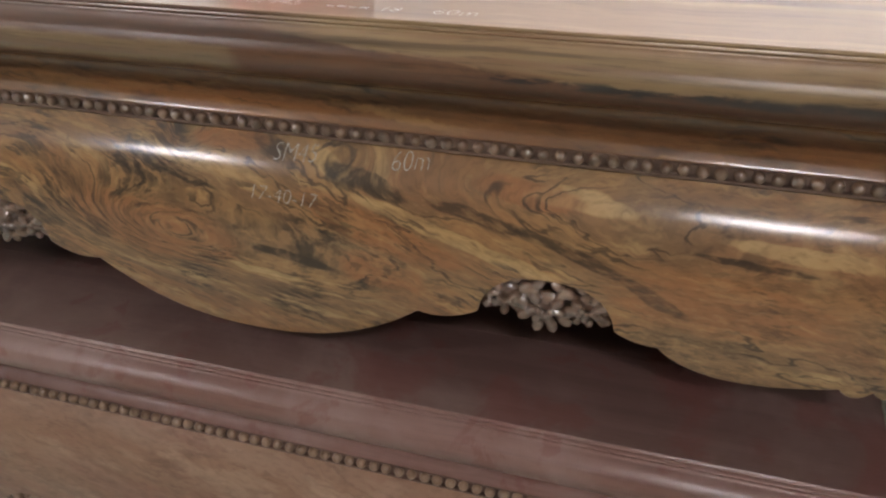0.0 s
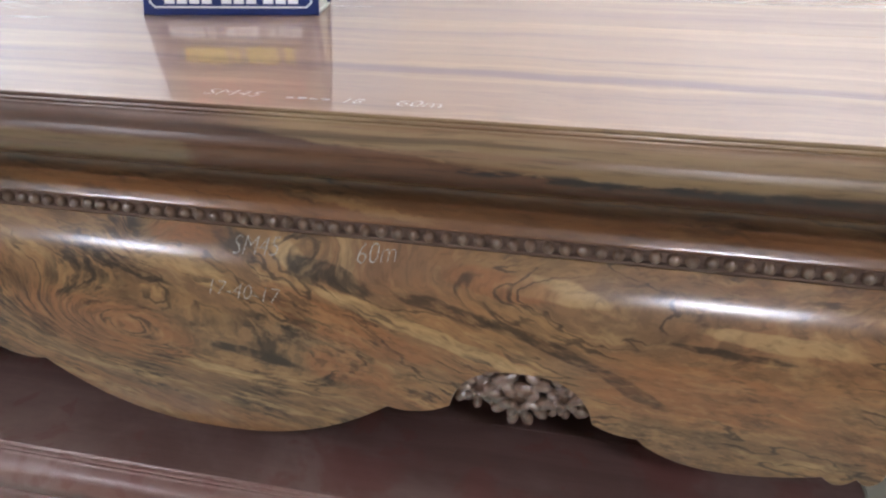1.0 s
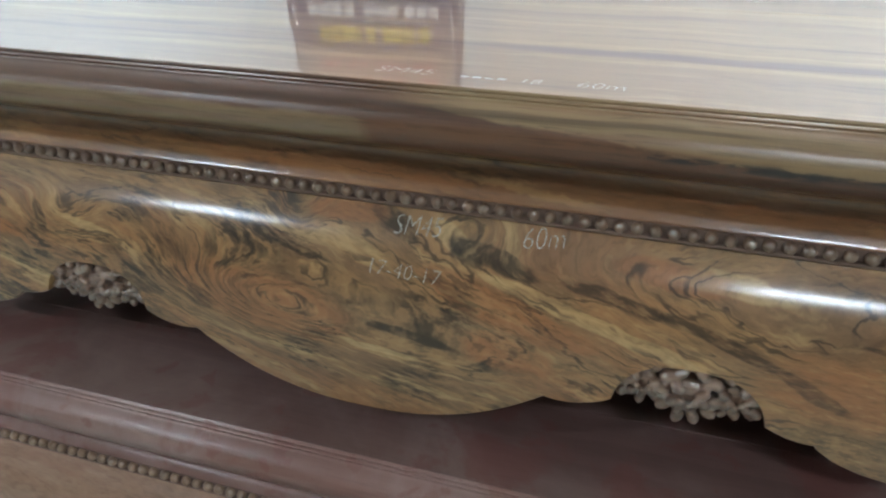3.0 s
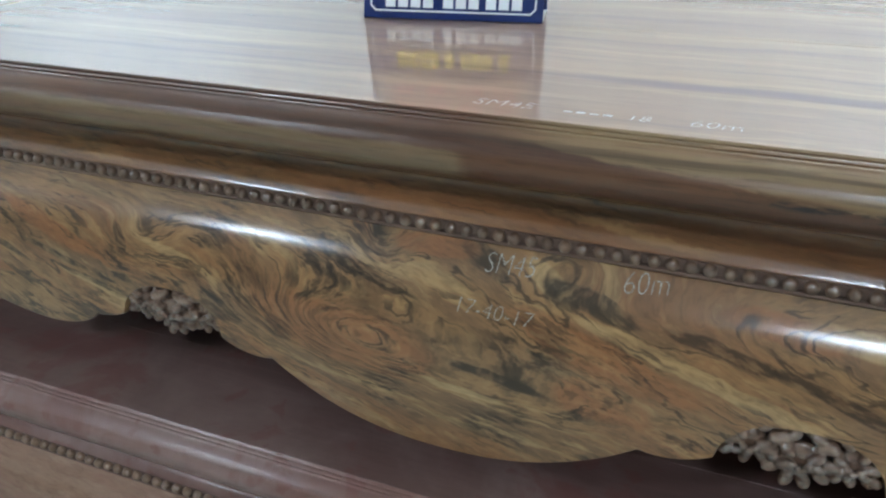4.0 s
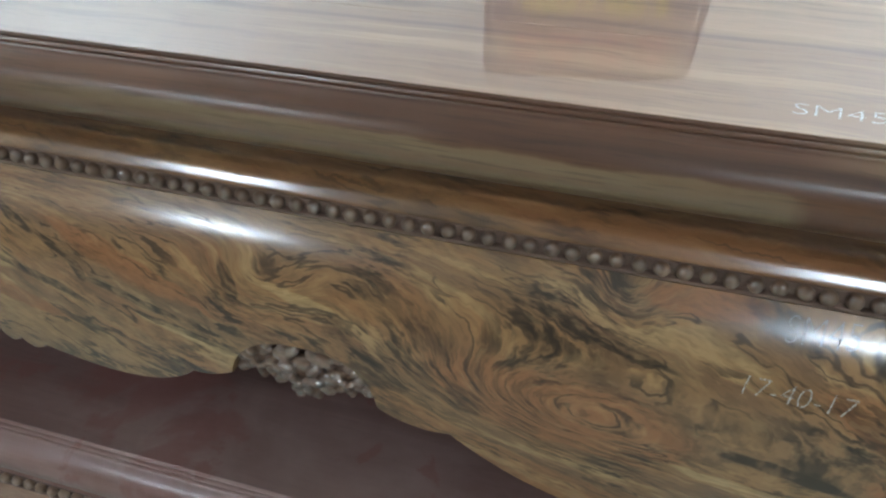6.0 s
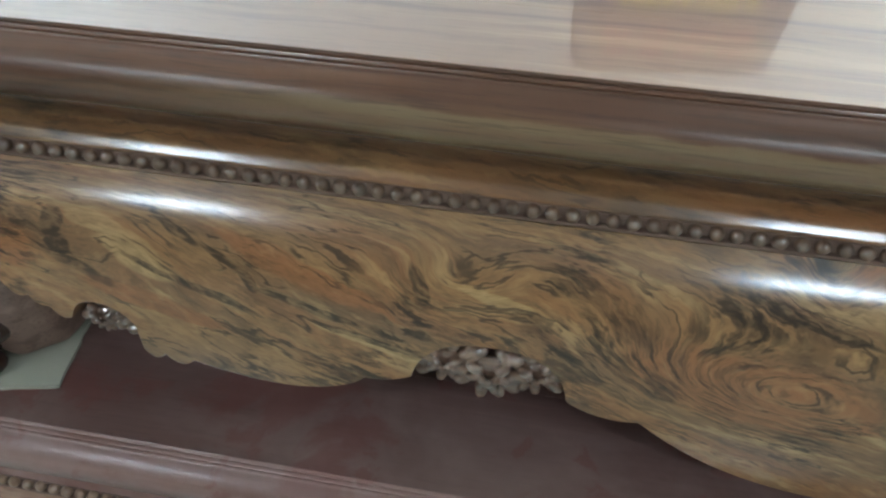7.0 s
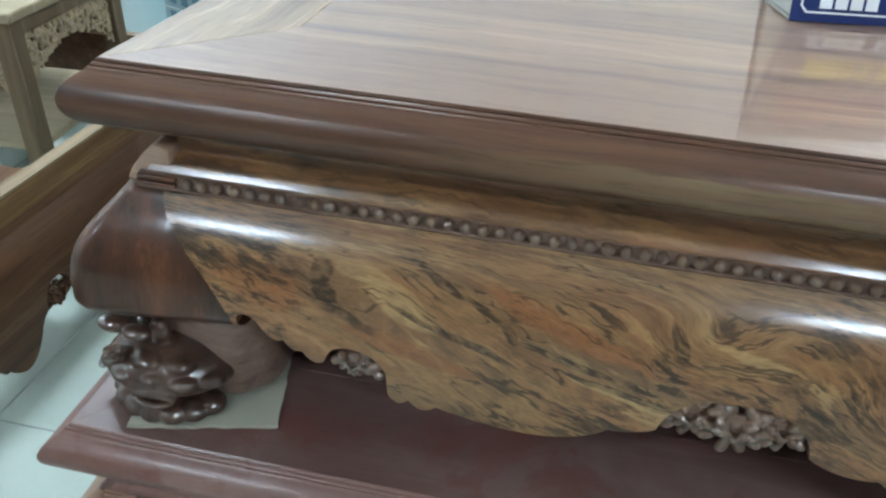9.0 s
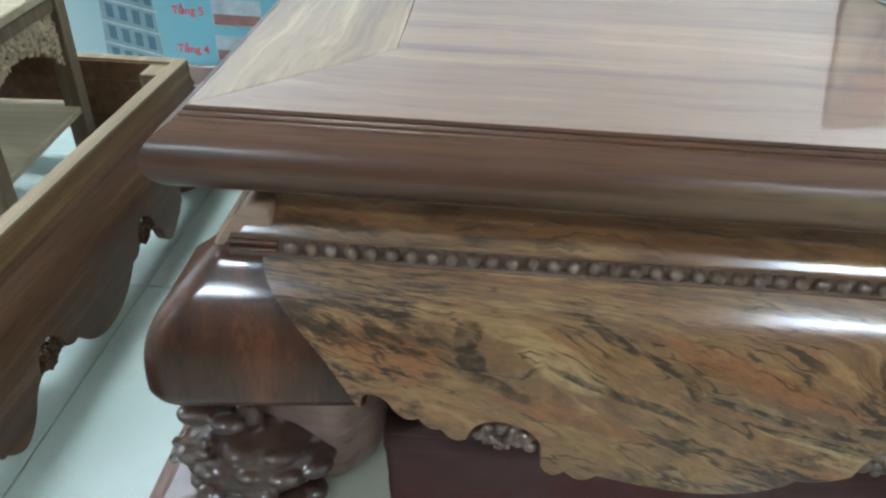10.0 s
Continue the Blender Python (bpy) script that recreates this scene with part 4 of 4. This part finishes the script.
# ---- tent sign ----
def tent_sign():
    ob = tagged(new("table_sign"), "navy tent-shaped table sign with a white border", "sign")
    w, h, d = 0.262, 0.165, 0.10
    lean = math.degrees(math.atan2(d / 2, h))
    slab = math.hypot(h, d / 2)
    face = part("front_face", box((-w / 2, 0, 0), (w / 2, 0.003, slab), 0.0006), M_NAVY, ob, "navy printed face with white and yellow bars")
    face.matrix_basis = pose(0, -d / 2, 0, -lean, 0, 0)
    back = part("back_face", box((-w / 2, -0.003, 0), (w / 2, 0, slab), 0.0006), M_NAVY, ob)
    back.matrix_basis = pose(0, d / 2, 0, lean, 0, 0)
    part("base", box((-w / 2, -d / 2 + 0.004, 0.0005), (w / 2, d / 2 - 0.004, 0.003)), M_GREY, ob, "grey card base")
    for sx in (-1, 1):
        bm = prism([(-d / 2 + 0.005, 0.004), (d / 2 - 0.005, 0.004), (0.0, h - 0.012)], -0.001, 0.001)
        gus = part("gusset", bm, M_GREY, ob, "grey folded card side")
        gus.matrix_basis = Matrix(((0, 0, 1, sx * (w / 2 - 0.006)), (1, 0, 0, 0), (0, 1, 0, 0), (0, 0, 0, 1)))

    def bars(lo, hi, material, name):
        part(name, box((lo[0], -0.0012, lo[1]), (hi[0], -0.0002, hi[1])), material, face, smooth=False)

    b, t = 0.010, 0.0022
    x, top = w / 2 - b, slab - b
    bars((-x + 0.008, b), (x - 0.008, b + t), M_WHITE, "border")
    bars((-x + 0.008, top - t), (x - 0.008, top), M_WHITE, "border")
    for sx in (-1, 1):
        bars((min(sx * x, sx * (x - t)), b + 0.008), (max(sx * x, sx * (x - t)), top - 0.008), M_WHITE, "border")
        for zz, dz in ((b, 1), (top, -1)):
            bm = box((-0.0057, -0.0012, -t / 2), (0.0057, -0.0002, t / 2))
            c = part("border", bm, M_WHITE, face, smooth=False)
            c.matrix_basis = pose(sx * (x - 0.0043), 0, zz + dz * 0.0048, 0, -45 * sx * dz, 0)
    for first, count in ((-0.098, 4), (-0.013, 3), (0.049, 3)):
        for k in range(count):
            bars((first + 0.0185 * k, 0.016), (first + 0.0185 * k + 0.0145, 0.033), M_WHITE, "number_bar")
    bars((-0.078, 0.0405), (0.078, 0.0422), M_WHITE, "rule")
    for first, count in ((-0.085, 4), (-0.013, 1), (0.012, 3), (0.070, 1)):
        for k in range(count):
            bars((first + 0.0165 * k, 0.050), (first + 0.0165 * k + 0.0135, 0.078), M_YELLOW, "text_bar")
    part("upper_panel", box((-0.118, -0.0010, 0.092), (0.118, -0.0002, 0.178)), M_PINK, face, "pale upper panel", smooth=False)
    for x0, x1 in ((-0.095, -0.06), (-0.05, -0.01), (0.0, 0.045), (0.055, 0.095)):
        bars((x0, 0.112), (x1, 0.122), M_RED, "text_bar")
        bars((x0 + 0.004, 0.140), (x1 - 0.003, 0.150), M_RED, "text_bar")
    return ob


sign = tent_sign()
sign.matrix_basis = pose(-0.168, 0.512, 0.8052, 0, 0, 10)


# ---- raw side table ----
def lace_bm(length, drop, seed):
    """Pierced carved bracket below a rail: x along, z down from 0."""
    rng = random.Random(seed)
    bm = bmesh.new()
    n = int(length / 0.0095)
    for i in range(n + 1):
        u = i / n
        depth = drop * (0.42 + 0.58 * abs(2 * u - 1) ** 2.2)
        for j in range(int(depth / 0.0095) + 1):
            if (i * 5 + j * 7 + (i * j) % 3) % 8 == 0 and j > 0:
                continue
            ball_into(bm, (u * length + rng.uniform(-0.003, 0.003), rng.uniform(-0.002, 0.002), -0.005 - j * 0.0095 + rng.uniform(-0.002, 0.002)),
                      (rng.uniform(0.0052, 0.0070), 0.006, rng.uniform(0.0045, 0.0062)), (0, rng.uniform(0, 180), 0), 8)
    return bm


def side_table():
    ob = tagged(new("side_table"), "raw unpainted wooden side table with pierced carved brackets", "side table")
    w, d, h = 0.62, 0.47, 0.555
    part("tabletop", box((-w - 0.012, -0.012, h - 0.022), (0.012, d + 0.012, h), 0.003), M_RAW_PALE, ob, "pale raw wooden top")
    for x in (-w, -0.045):
        for y in (0.0, d - 0.045):
            part("leg", box((x, y, 0), (x + 0.045, y + 0.045, h - 0.022), 0.003), M_RAW_Z, ob)
    part("shelf", box((-w + 0.004, 0.004, 0.232), (-0.004, d - 0.004, 0.25), 0.002), M_RAW_PALE, ob)
    for y in (0.008, d - 0.033):
        part("rail", box((-w + 0.045, y, h - 0.062), (-0.045, y + 0.025, h - 0.022), 0.002), M_RAW_Z, ob)
    for x in (-w + 0.008, -0.033):
        part("rail", box((x, 0.045, h - 0.062), (x + 0.025, d - 0.045, h - 0.022), 0.002), M_RAW_Z, ob)
    for x in (-w + 0.02, -0.02):
        b = fused(part("bracket", lace_bm(d - 0.09, 0.13, 3), M_LACE, ob, "pale pierced carving"), 0.0022, 1)
        b.matrix_basis = pose(x, 0.045, h - 0.062, 0, 0, 90)
    for y in (0.02, d - 0.02):
        b = fused(part("bracket", lace_bm(w - 0.09, 0.13, 4), M_LACE, ob, "pale pierced carving"), 0.0022, 1)
        b.matrix_basis = pose(-w + 0.045, y, h - 0.062)
    ob.matrix_basis = pose(-1.712, 0.82, 0, 0, 0, 5)
    return ob


side_table()


# ---- wall poster ----
def poster():
    ob = tagged(new("wall_poster"), "large pale blue printed poster with a building and red words", "poster")
    part("sheet", box((-1.6, -0.003, 0.075), (1.6, 0.0, 2.0)), M_POSTER, ob, smooth=False)

    def slab(poly, lift):
        bm = prism(poly, 0.0032, 0.003 + lift)
        bmesh.ops.transform(bm, matrix=Matrix(((1, 0, 0, 0), (0, 0, -1, 0), (0, 1, 0, 0), (0, 0, 0, 1))), verts=bm.verts)
        return bm

    def flat(name, x0, x1, z0, z1, material, lift):
        return part(name, box((x0, -0.003 - lift, z0), (x1, -0.0032, z1)), material, ob, smooth=False)

    part("printed_building", slab([(-0.14, 0.05), (0.075, 0.03), (0.055, 0.42), (0.0, 0.50), (-0.11, 0.54)], 0.001), M_FACADE, ob, smooth=False)
    for i in range(4):
        for j in range(5):
            x0, z0 = -0.115 + 0.045 * i + 0.004 * j, 0.075 + 0.078 * j - 0.010 * i
            part("printed_window", slab([(x0, z0), (x0 + 0.026, z0 - 0.006), (x0 + 0.026, z0 + 0.042), (x0, z0 + 0.048)], 0.002), M_GLASS_PRINT, ob, smooth=False)
    for j in range(5):
        z0 = 0.135 + 0.078 * j
        part("printed_cornice", slab([(-0.13, z0), (0.07, z0 - 0.04), (0.07, z0 - 0.034), (-0.13, z0 + 0.006)], 0.0025), M_PHOTO, ob, smooth=False)
    for j, n in enumerate(("4", "5", "6")):
        me = letters_mesh("Tầng " + n, 0.040, 0.0006)
        for v in me.vertices:
            v.co = (0.125 + v.co.x, -0.0042, 0.118 + 0.135 * j + v.co.y)
        me.materials.append(M_RED)
        o = new("printed_word", me)
        o.parent = ob
        tagged(o, "red printed word")
        flat("printed_photo", 0.268, 0.44, 0.095 + 0.125 * j, 0.185 + 0.125 * j, M_PHOTO, 0.001)
        flat("printed_photo", 0.272, 0.436, 0.099 + 0.125 * j, 0.135 + 0.125 * j, M_PHOTO_DARK, 0.002)
    ob.matrix_basis = pose(-1.95, BACK - 0.001, 0)
    return ob


poster()


# ---- floor tiles ----
tile = mesh_from("tile", box((-0.299, -0.299, -0.004), (0.299, 0.299, 0.0), 0.0012), M_TILE, smooth=False)
for i in range(-8, 12):
    for j in range(-7, 2):
        x, y = -1.468 + 0.3 + 0.6 * i, 0.85 + 0.3 + 0.6 * j
        if -6.0 < x < 5.9 and y < BACK - 0.29 and y > -3.1:
            t = new("tile", tile)
            t.parent = floor
            t.location = (x, y, 0)
